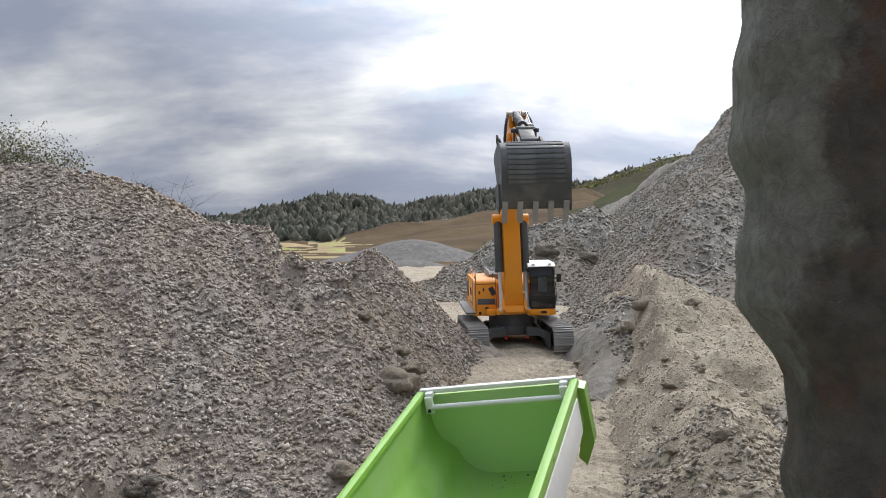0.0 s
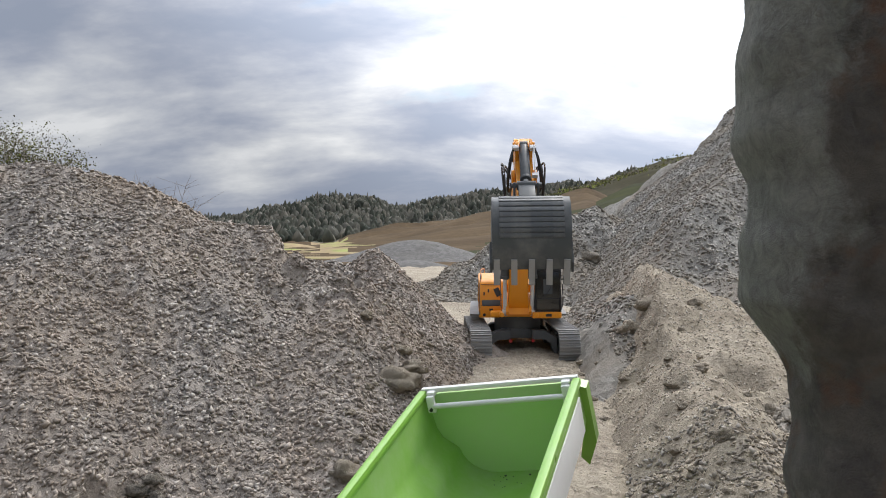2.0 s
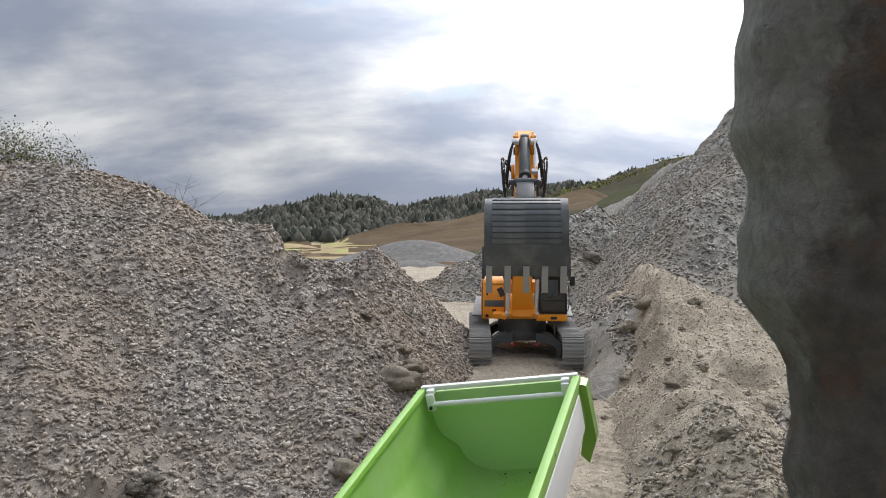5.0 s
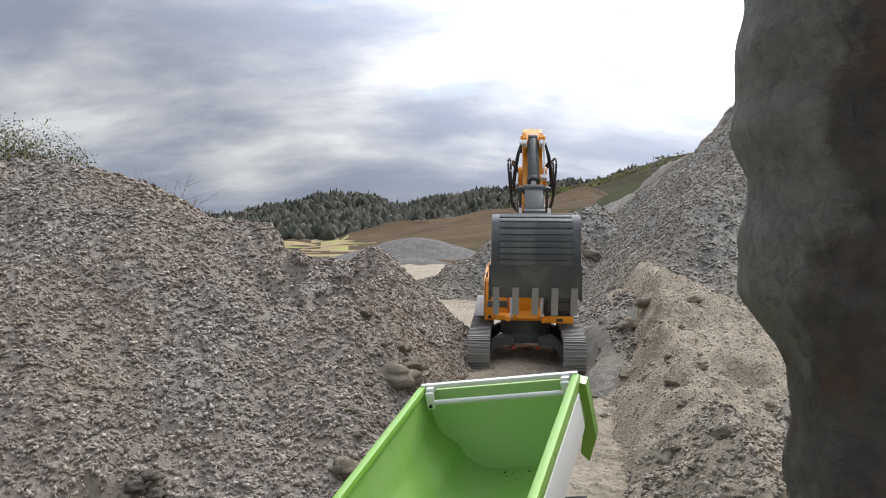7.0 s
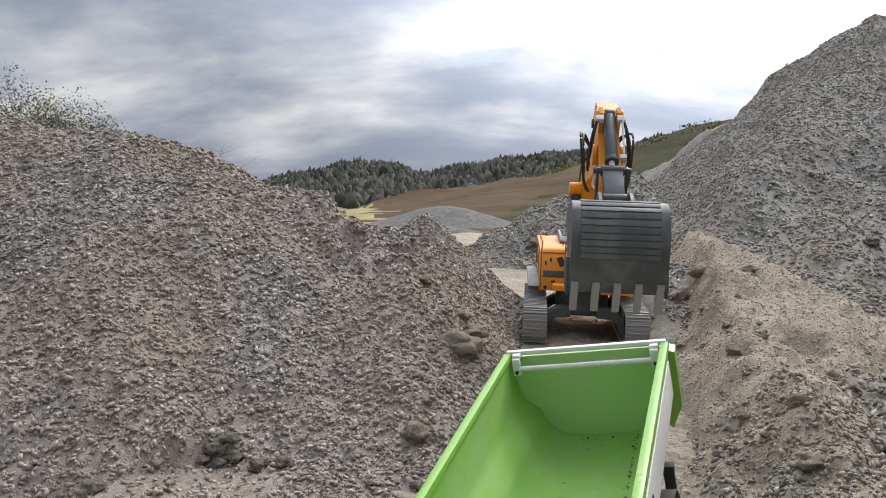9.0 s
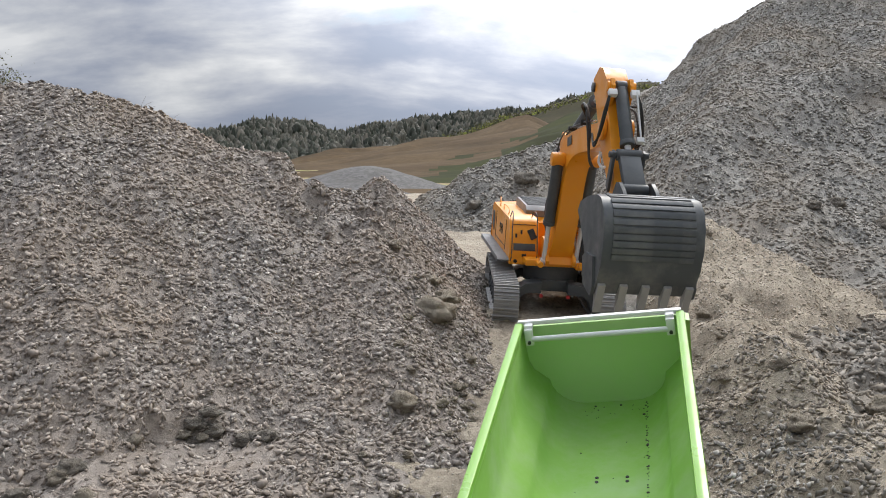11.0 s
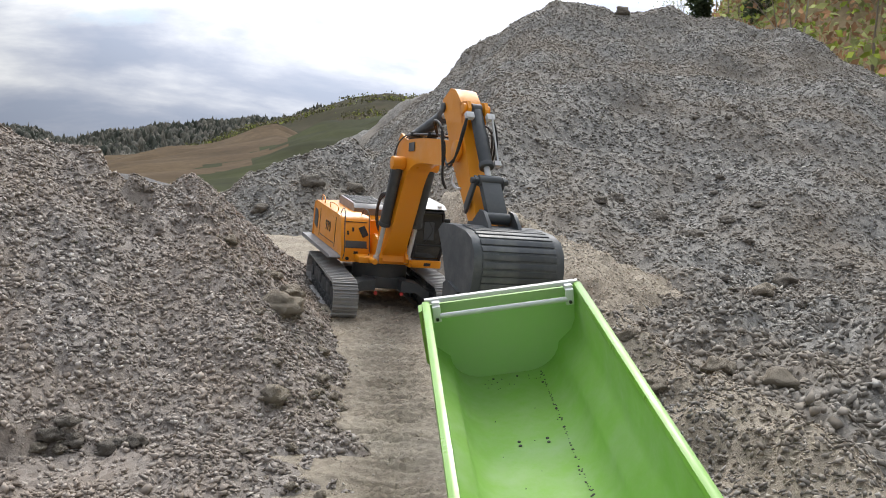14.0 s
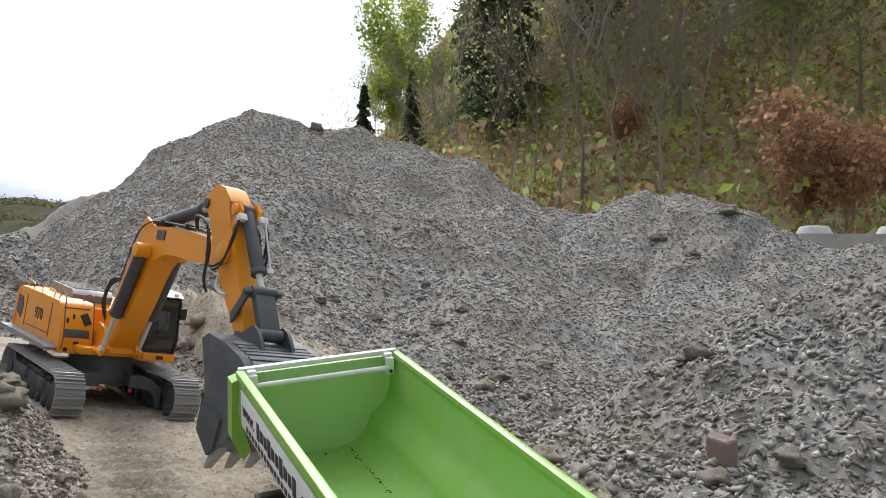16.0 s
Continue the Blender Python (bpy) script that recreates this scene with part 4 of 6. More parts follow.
    for k in range(10):
        bm = bmesh.new()
        box(bm, (0.0050, 0.074, 0.004), (-0.204 + 0.0125 * k, -0.0125, 0.2278 - 0.0004 * k))
        part("exhaust_rib", bm, M_STEEL, exhaust, bevel=0.0008)
    # details of the right side and the front
    bm = bmesh.new()
    prism(bm, [(-0.240, 0.150), (-0.210, 0.140), (-0.206, 0.170), (-0.216, 0.186), (-0.240, 0.188)], -0.1086, -0.106)
    part("air_grille", bm, M_STEEL, house, "dark side grille")
    letters("number", "970", 0.034, M_INK, house, Matrix(((1, 0, 0, -0.125), (0, 0, -1, -0.1076), (0, 1, 0, 0.152), (0, 0, 0, 1))))
    for x, w in ((-0.028, 0.0020), (-0.185, 0.0012)):
        bm = bmesh.new()
        box(bm, (w, 0.0012, 0.070), (x, -0.1073, 0.160))
        part("panel_gap", bm, M_BLACK, house)
    bm = bmesh.new()
    box(bm, (0.14, 0.0012, 0.0014), (-0.105, -0.1073, 0.132))
    part("panel_gap", bm, M_BLACK, house)
    slope = Matrix.Rotation(-0.372, 4, "Y")
    bm = bmesh.new()
    box(bm, (0.0020, 0.050, 0.016), (0.0375, -0.073, 0.1435), slope)
    part("step_plate", bm, M_STEEL, house, "grey step plate", bevel=0.0006)
    bm = bmesh.new()
    box(bm, (0.0030, 0.015, 0.024), (0.0268, -0.055, 0.172), slope @ Matrix.Rotation(0.42, 4, "X"))
    part("warning_plate", bm, M_BLACK, house, bevel=0.0006)
    for yy, zz in ((-0.092, 0.168), (-0.080, 0.176)):
        bm = bmesh.new()
        box(bm, (0.0020, 0.004, 0.009), (0.0435 - 0.39 * (zz - 0.132), yy, zz), slope)
        part("door_latch", bm, M_BLACK, house)
    for z in (0.136, 0.192):
        bm = bmesh.new()
        box(bm, (0.0014, 0.054, 0.0014), (0.0415 - 0.39 * (z - 0.132), -0.073, z), slope)
        part("panel_gap", bm, M_BLACK, house)
    bm = bmesh.new()
    box(bm, (0.0016, 0.010, 0.006), (0.0410, -0.073, 0.125))
    part("reflector", bm, M_BLACK, house)
    for yy in (-0.092, -0.060):
        bm = bmesh.new()
        rod(bm, (0.036, yy, 0.111), (0.0425, yy, 0.111), 0.0042, 12)
        part("lamp", bm, M_BLACK, house)
    for pts in ([(0.046, -0.104, 0.112), (0.056, -0.104, 0.130), (0.042, -0.104, 0.180), (0.026, -0.102, 0.214), (0.000, -0.1, 0.220), (-0.020, -0.1, 0.204)],
                [(0.046, -0.046, 0.112), (0.056, -0.046, 0.132), (0.042, -0.047, 0.182), (0.026, -0.047, 0.216), (0.000, -0.05, 0.220), (-0.02, -0.05, 0.204)],
                [(-0.05, -0.1, 0.203), (-0.05, -0.1, 0.218), (-0.12, -0.1, 0.218), (-0.12, -0.1, 0.203)],
                [(-0.18, -0.1, 0.204), (-0.18, -0.1, 0.220), (-0.25, -0.09, 0.220), (-0.25, -0.09, 0.204)]):
        bm = bmesh.new()
        tube(bm, arc(pts, 5), 0.0012, 6)
        part("handrail", bm, M_ORANGE if pts[0][0] < 0 else M_STEEL, house)
    # cab
    side = [(-0.038, 0.124), (0.088, 0.124), (0.098, 0.156), (0.088, 0.232), (0.076, 0.240), (-0.032, 0.240), (-0.038, 0.230)]
    bm = bmesh.new()
    prism(bm, side, 0.044, 0.112)
    part("cab", bm, M_GLASS, house, "cab with smoked windows", bevel=0.002)
    bm = bmesh.new()
    prism(bm, [(-0.044, 0.238), (0.080, 0.238), (0.091, 0.242), (0.072, 0.251), (-0.028, 0.255), (-0.044, 0.249)], 0.040, 0.116)
    part("cab_roof", bm, M_WHITE, house, "white cab roof", bevel=0.003)
    panel = [(-0.042, 0.120), (0.082, 0.120), (0.060, 0.142), (0.036, 0.166), (0.020, 0.190), (0.014, 0.239), (-0.042, 0.239)]
    for y in (0.0415, 0.1115):
        bm = bmesh.new()
        prism(bm, panel, y, y + 0.003)
        part("cab_side", bm, M_WHITE, house, "white cab side panel", bevel=0.001)
    for y in (0.045, 0.111):
        bm = bmesh.new()
        tube(bm, [(0.089, y, 0.122), (0.0985, y, 0.156), (0.0895, y, 0.232), (0.078, y, 0.240)], 0.0034, 8)
        part("cab_pillar", bm, M_BLACK, house)
    for x, z, r in ((0.0965, 0.160, 0.0022), (0.0885, 0.1245, 0.0028), (0.0885, 0.234, 0.0030)):
        bm = bmesh.new()
        tube(bm, [(x, 0.045, z), (x, 0.111, z)], r, 8)
        part("window_bar", bm, M_BLACK, house)
    bm = bmesh.new()
    tube(bm, arc([(0.099, 0.066, 0.163), (0.0945, 0.086, 0.192), (0.0915, 0.076, 0.214)], 5), 0.0012, 6)
    part("wiper", bm, M_BLACK, house)
    # a pale seat back behind the windscreen
    bm = bmesh.new()
    prism(bm, [(0.0975, 0.172), (0.0925, 0.212), (0.0915, 0.212), (0.0965, 0.172)], 0.066, 0.090)
    part("seat_back", bm, M_STEEL, house, "grey seat behind the windscreen", bevel=0.0003)
    bm = bmesh.new()
    box(bm, (0.146, 0.078, 0.017), (0.026, 0.075, 0.1155))
    part("cab_sill", bm, M_ORANGE, house, bevel=0.003)
    bm = bmesh.new()
    box(bm, (0.0016, 0.016, 0.007), (0.0995, 0.080, 0.1155))
    part("lamp", bm, M_BLACK, house)
    bm = bmesh.new()
    tube(bm, [(0.068, 0.110, 0.206), (0.074, 0.126, 0.212)], 0.0012, 6)
    box(bm, (0.006, 0.013, 0.024), (0.074, 0.128, 0.208))
    part("mirror", bm, M_BLACK, house, bevel=0.001)
    bm = bmesh.new()
    tube(bm, arc([(0.050, 0.118, 0.126), (0.072, 0.120, 0.150), (0.070, 0.119, 0.196)], 5), 0.0013, 6)
    part("grab_rail", bm, M_BLACK, house)
    for y in (0.055, 0.101):
        bm = bmesh.new()
        box(bm, (0.006, 0.009, 0.006), (0.084, y, 0.247))
        part("work_light", bm, M_WHITE, house, bevel=0.001)
    # --- boom ---
    back = arc([(-0.018, 0, 0.008), (0.058, 0, 0.070), (0.130, 0, 0.128), (0.176, 0, 0.157), (0.212, 0, 0.164), (0.262, 0, 0.151), (0.365, 0, 0.096), (0.450, 0, 0.044), (0.498, 0, 0.018)], 5)
    front = arc([(0.506, 0, -0.004), (0.485, 0, -0.016), (0.405, 0, 0.016), (0.310, 0, 0.070), (0.258, 0, 0.088), (0.212, 0, 0.080), (0.140, 0, 0.034), (0.066, 0, -0.006), (0.020, 0, -0.019), (0.0, 0, -0.020)], 5)
    bm = plate([(v.x, v.z) for v in back + front], 0.023)
    for v in bm.verts:
        # the foot flares to its hinge, and the far end slims
        v.co.y *= 1 + 0.16 * min(1, max(0, (0.09 - v.co.x) / 0.05)) - 0.12 * min(1, max(0, (v.co.x - 0.25) / 0.2))
    boom = part("boom", bm, M_ORANGE, ex, bevel=0.0025)
    p["boom"] = boom
    for s in (-1, 1):
        bm = bmesh.new()
        bx, bz = STICK_BRACKET
        prism(bm, [(bx - 0.052, bz - 0.034), (bx - 0.014, bz + 0.010), (bx + 0.004, bz + 0.013), (bx + 0.014, bz + 0.003), (bx + 0.042, bz - 0.030)], s * 0.0135, s * 0.0195)
        part("cylinder_bracket", bm, M_ORANGE, boom, bevel=0.001)
        bm = bmesh.new()
        rod(bm, (KX, s * 0.023, KZ), (KX, s * 0.052, KZ), 0.0145, 20)
        part("knee_pin", bm, M_ORANGE, boom, bevel=0.003)
        bm = bmesh.new()
        rod(bm, (LB, s * 0.0215, 0), (LB, s * 0.029, 0), 0.020, 20)
        part("stick_pivot", bm, M_ORANGE, boom, bevel=0.002)
        for k in range(3):
            o = s * (0.007 + 0.0058 * k)
            bm = bmesh.new()
            tube(bm, arc([(0.085, o * 1.2, 0.104), (0.135, o * 1.3, 0.142), (0.180, o * 1.35, 0.170), (0.215, o * 1.35, 0.1755), (0.266, o * 1.3, 0.160), (0.365, o * 1.2, 0.105), (0.410, o * 1.2, 0.079)], 5), 0.0018, 7)
            part("hydraulic_pipe", bm, M_STEEL if k else M_CHROME, boom)
        for x, z in ((0.150, 0.150), (0.285, 0.150), (0.375, 0.099)):
            bm = bmesh.new()
            box(bm, (0.008, 0.020, 0.009), (x, s * 0.018, z), Matrix.Rotation(0.5 if x > 0.2 else -0.7, 4, "Y"))
            part("pipe_clamp", bm, M_HOSE, boom, bevel=0.001)
        for k in range(2):
            bm = bmesh.new()
            tube(bm, arc([(0.405, s * 0.022, 0.082), (0.440, s * (0.036 + 0.006 * k), 0.088), (0.478 + 0.010 * k, s * (0.044 + 0.006 * k), 0.052), (0.480, s * (0.044 + 0.004 * k), 0.004), (0.452, s * 0.042, -0.030 - 0.010 * k), (0.440, s * 0.032, -0.052)], 6), 0.0023, 8)
            part("hose", bm, M_HOSE, boom, "black hydraulic hose loop")
        for k in range(3):
            bm = bmesh.new()
            tube(bm, arc([(0.010, s * 0.018, 0.034 + 0.004 * k), (0.014 - 0.006 * k, s * 0.022, 0.090), (0.052, s * 0.024, 0.112 + 0.005 * k), (0.092, s * 0.018, 0.110)], 5), 0.0022, 7)
            part("hose", bm, M_HOSE, boom, "black hydraulic hose")
    bm = bmesh.new()
    box(bm, (0.034, 0.0012, 0.018), (0.272, -0.0238, 0.128), Matrix.Rotation(0.45, 4, "Y"))
    part("boom_plate", bm, M_STEEL, boom, "grey makers plate")
    # --- stick ---
    hull = [(-0.138, -0.034), (-0.134, 0.006), (-0.116, 0.026), (-0.076, 0.040), (-0.052, 0.040), (-0.034, 0.028), (0.060, 0.026), (0.150, 0.024), (0.176, 0.022), (0.182, 0.010), (0.172, -0.001), (0.150, -0.005), (0.050, -0.026), (0.005, -0.036), (-0.040, -0.036), (-0.090, -0.036), (-0.128, -0.046)]
    stick = part("stick", plate(hull, 0.0200), M_ORANGE, ex, bevel=0.0025)
    p["stick"] = stick
    for s in (-1, 1):
        bm = bmesh.new()
        prism(bm, [(-0.086, 0.030), (-0.066, 0.062), (-0.050, 0.063), (-0.038, 0.052), (-0.030, 0.026)], s * 0.0135, s * 0.0200)
        part("cylinder_ear", bm, M_ORANGE, stick, bevel=0.0012)
        bm = bmesh.new()
        rod(bm, (BUCKET_CYL_PIN[0], s * 0.0195, BUCKET_CYL_PIN[1]), (BUCKET_CYL_PIN[0], s * 0.0255, BUCKET_CYL_PIN[1]), 0.0095, 18)
        part("head_boss", bm, M_ORANGE, stick, bevel=0.001)
        bm = bmesh.new()
        rod(bm, (STICK_HEAD_PIN[0], s * 0.0195, STICK_HEAD_PIN[1] + 0.004), (STICK_HEAD_PIN[0], s * 0.024, STICK_HEAD_PIN[1] + 0.004), 0.0095, 18)
        part("head_boss", bm, M_STEEL, stick, bevel=0.001)
        for k in range(2):
            bm = bmesh.new()
            tube(bm, arc([(-0.034, s * 0.024, 0.062), (-0.006, s * (0.030 + 0.003 * k), 0.050), (0.022 + 0.008 * k, s * (0.036 + 0.004 * k), 0.016), (0.014 + 0.006 * k, s * 0.036, -0.024), (-0.020, s * 0.030, -0.044)], 6), 0.0021, 8)
            part("hose", bm, M_HOSE, stick, "black hydraulic hose loop")
        bm = bmesh.new()
        box(bm, (0.012, 0.015, 0.010), (-0.034, s * 0.020, 0.062))
        part("hose_fitting", bm, M_ALU, stick, bevel=0.001)
        bm = bmesh.new()
        tube(bm, arc([(0.030, s * 0.023, -0.026), (0.046, s * 0.026, -0.034), (0.062, s * 0.024, -0.026), (0.070, s * 0.022, -0.014)], 4), 0.0024, 7)
        part("hose", bm, M_ALU, stick, "bright steel hose end")
    bm = bmesh.new()
    tube(bm, [(-0.036, 0.022, 0.066), (0.058, 0.0215, 0.060)], 0.0018, 8)
    box(bm, (0.009, 0.012, 0.009), (0.060, 0.020, 0.058))
    part("hydraulic_pipe", bm, M_CHROME, stick, "bright steel pipe")
    # --- bucket ---
    shell = [(-0.018, -0.004), (0.0, 0.008), (0.05, 0.006), (0.100, -0.002), (0.126, -0.013), (0.140, -0.034), (0.143, -0.060), (0.136, -0.092), (0.121, -0.119), (0.102, -0.138), (0.078, -0.155)]
    W = 0.0755
    bm = bmesh.new()
    cx, cz = 0.06, -0.065
    rows = []
    for x, z in shell:
        d = Vector((cx - x, cz - z)).normalized() * 0.0035
        rows.append([bm.verts.new(v) for v in ((x, -W, z), (x, W, z), (x + d.x, W, z + d.y), (x + d.x, -W, z + d.y))])
    for a, b in zip(rows, rows[1:]):
        for k in range(4):
            bm.faces.new((a[k], a[(k + 1) % 4], b[(k + 1) % 4], b[k]))
    bm.faces.new(rows[0])
    bm.faces.new(rows[-1][::-1])
    bucket = part("bucket", bm, M_BUCKET, ex, "wide scuffed dark grey digging bucket")
    p["bucket"] = bucket
    cheek = shell + [(0.056, -0.138), (0.036, -0.104), (0.020, -0.066), (-0.004, -0.024)]
    for s in (-1, 1):
        bm = bmesh.new()
        prism(bm, cheek, s * W, s * (W + 0.0035))
        part("side_plate", bm, M_BUCKET, bucket, bevel=0.0008)
        bm = bmesh.new()
        prism(bm, [(0.094, -0.100), (0.090, -0.146), (0.076, -0.160), (0.032, -0.134), (0.030, -0.090), (0.050, -0.086)], s * (W + 0.0036), s * (W + 0.0082))
        part("side_cutter", bm, M_STEEL, bucket, bevel=0.001)
        bm = bmesh.new()
        prism(bm, [(-0.016, -0.010), (-0.008, 0.014), (0.010, 0.014), (0.040, 0.034), (0.056, 0.030), (0.075, 0.012), (0.080, 0.004), (0.0, -0.006)], s * 0.024, s * 0.030)
        part("bucket_ear", bm, M_STEEL, bucket, bevel=0.0015)
    # wear strips across the back
    run = []
    for (ax, az), (bx, bz) in zip(shell[2:], shell[3:]):
        n = max(1, round(math.hypot(bx - ax, bz - az) / 0.0115))
        for k in range(n):
            run.append((ax + (bx - ax) * (k + 0.5) / n, az + (bz - az) * (k + 0.5) / n, math.atan2(bz - az, bx - ax)))
    for x, z, a in run[:-6]:
        bm = bmesh.new()
        box(bm, (0.0092, 2 * W - 0.022, 0.0024), (0, 0, 0.0010))
        ob = part("wear_strip", bm, M_BUCKET, bucket, bevel=0.0006)
        ob.matrix_basis = Matrix.Translation((x, 0, z)) @ Matrix.Rotation(-a, 4, "Y")
    for k in range(5):
        y = -0.070 + 0.035 * k
        bm = bmesh.new()
        prism(bm, [(0.094, -0.138), (0.100, -0.146), (0.086, -0.162), (0.066, -0.184), (0.064, -0.182), (0.072, -0.158), (0.080, -0.148)], y - 0.006, y + 0.006)
        part("tooth", bm, M_SHOE, bucket, "worn steel tooth", bevel=0.0015)
    # --- hydraulic cylinders and linkage ---
    def cylinder(name, r, length, rod_r, rod_len):
        bm = bmesh.new()
        rod(bm, (0, 0, 0.006), (0, 0, length), r, 20)
        rod(bm, (0, 0, length - 0.008), (0, 0, length + 0.001), r * 1.13, 20)
        rod(bm, (0, -r * 0.8, 0), (0, r * 0.8, 0), r * 0.95, 16)
        barrel = part(name + "_barrel", bm, M_STEEL, ex, bevel=0.0008)
        bm = bmesh.new()
        rod(bm, (0, 0, 0.005), (0, 0, rod_len), rod_r, 16)
        rod(bm, (0, -rod_r * 1.3, 0), (0, rod_r * 1.3, 0), rod_r * 1.7, 16)
        stem = part(name + "_rod", bm, M_CHROME, ex, "bright steel piston rod")
        return barrel, stem

    p["boom_cyl"] = [cylinder("boom_cylinder", 0.0120, 0.150, 0.0052, 0.145) for _ in range(2)]
    p["stick_cyl"] = cylinder("stick_cylinder", 0.0125, 0.200, 0.0060, 0.10)
    p["bucket_cyl"] = cylinder("bucket_cylinder", 0.0115, 0.124, 0.0056, 0.10)
    bm = bmesh.new()
    for s in (-1, 1):
        prism(bm, [(-0.008, -0.007), (0.008, -0.008), (ROCKER + 0.006, -0.006), (ROCKER + 0.007, 0.006), (ROCKER - 0.004, 0.008), (0.0, 0.008)], s * 0.0235, s * 0.0285)
    rod(bm, (ROCKER, -0.034, 0), (ROCKER, 0.034, 0), 0.0055, 14)
    p["rocker"] = part("rocker_arm", bm, M_STEEL, ex, bevel=0.001)
    bm = bmesh.new()
    box(bm, (LINK, 0.036, 0.013), (LINK / 2, 0, 0))
    rod(bm, (0, -0.021, 0), (0, 0.021, 0), 0.010, 16)
    rod(bm, (LINK, -0.021, 0), (LINK, 0.021, 0), 0.010, 16)
    p["link"] = part("bucket_link", bm, M_STEEL, ex, bevel=0.0015)
    return ex, p


EXCAVATOR, EX_PARTS = build_excavator()


def spline(rows, t):
    """Smooth values between rows of (seconds, ...), level at rests."""
    ts = [r[0] for r in rows]
    i = max(0, min(len(rows) - 2, sum(s <= t for s in ts) - 1))
    a, b = rows[i], rows[i + 1]
    h = b[0] - a[0]
    u = min(1, max(0, (t - a[0]) / h))
    out = []
    for k in range(1, len(a)):
        d = (b[k] - a[k]) / h
        d0 = (a[k] - rows[i - 1][k]) / (a[0] - rows[i - 1][0]) if i else d
        d1 = (rows[i + 2][k] - b[k]) / (rows[i + 2][0] - b[0]) if i + 2 < len(rows) else d
        m0 = 0 if d0 * d <= 0 else 2 * d0 * d / (d0 + d)
        m1 = 0 if d1 * d <= 0 else 2 * d1 * d / (d1 + d)
        out.append(a[k] * (1 + 2 * u) * (1 - u) ** 2 + m0 * h * u * (1 - u) ** 2 + b[k] * u * u * (3 - 2 * u) - m1 * h * u * u * (1 - u))
    return out


def flat(p2):
    return Vector((p2[0], 0, p2[1]))


def between(a, b, y=0.0):
    """A pose at a whose z axis points to b; points in x and z."""
    a, b = Vector((a[0], y, a[1])), Vector((b[0], y, b[1]))
    z = (b - a).normalized()
    yy = Vector((0, 1, 0))
    x = yy.cross(z)
    m = Matrix((x, yy, z)).transposed().to_4x4()
    m.translation = a
    return m


def along(a, b):
    """A pose at a whose x axis points to b."""
    return between(a, b) @ Matrix.Rotation(radians(-90), 4, "Y")


def turned(at, degrees, p2):
    c, s = math.cos(radians(degrees)), math.sin(radians(degrees))
    return (at[0] + c * p2[0] - s * p2[1], at[1] + s * p2[0] + c * p2[1])


def swung(at, degrees):
    return Matrix.Translation((at[0], 0, at[1])) @ Matrix.Rotation(radians(-degrees), 4, "Y")


def ground_pose(x, y, heading, lean, nod, lift):
    a = radians(heading)
    f = (math.sin(a), -math.cos(a))

    def at(d):
        return float(lane(np.array(0.2), np.array(y + d)))

    slope = math.degrees(math.atan((at(0.19) - at(-0.19)) / 0.38))
    m = Matrix(((f[0], -f[1], 0), (f[1], f[0], 0), (0, 0, 1))).to_4x4()
    m.translation = (x, y, (at(0.15) + at(-0.15)) / 2 + lift)
    return m @ Matrix.Rotation(radians(lean), 4, "X") @ Matrix.Rotation(radians(slope + nod), 4, "Y")


def arm_poses(swing, a_boom, a_stick, a_bucket):
    """The poses of all moving parts in the excavator's space."""
    turn = Matrix.Rotation(radians(swing), 4, "Z")
    tip = turned(BOOM_FOOT, a_boom, (LB, 0))
    pin = turned(tip, a_stick, STICK_PIN)
    out = {"house": turn, "boom": turn @ swung(BOOM_FOOT, a_boom), "stick": turn @ swung(tip, a_stick), "bucket": turn @ swung(pin, a_bucket)}
    knee = turned(BOOM_FOOT, a_boom, (KX, KZ))
    for k, y in enumerate((-0.0365, 0.0365)):
        out["boom_cyl", k, 0] = turn @ between(knee, ROD_FOOT, y)
        out["boom_cyl", k, 1] = turn @ between(ROD_FOOT, knee, y)
    br, hd = turned(BOOM_FOOT, a_boom, STICK_BRACKET), turned(tip, a_stick, STICK_HEAD_PIN)
    out["stick_cyl", 0], out["stick_cyl", 1] = turn @ between(br, hd), turn @ between(hd, br)
    r0, lk = turned(tip, a_stick, ROCKER_PIN), turned(pin, a_bucket, BUCKET_LINK_PIN)
    d = math.hypot(lk[0] - r0[0], lk[1] - r0[1])
    q = (d * d + ROCKER**2 - LINK**2) / (2 * d)
    h = math.sqrt(max(0.0, ROCKER**2 - q * q))
    ux, uz = (lk[0] - r0[0]) / d, (lk[1] - r0[1]) / d
    end = max(((r0[0] + q * ux - s * h * uz, r0[1] + q * uz + s * h * ux) for s in (-1, 1)), key=lambda e: e[1] * math.cos(radians(a_stick)) - e[0] * math.sin(radians(a_stick)))
    top = turned(tip, a_stick, BUCKET_CYL_PIN)
    out["rocker"], out["link"] = turn @ along(r0, end), turn @ along(end, lk)
    out["bucket_cyl", 0], out["bucket_cyl", 1] = turn @ between(top, end), turn @ between(end, top)
    return out


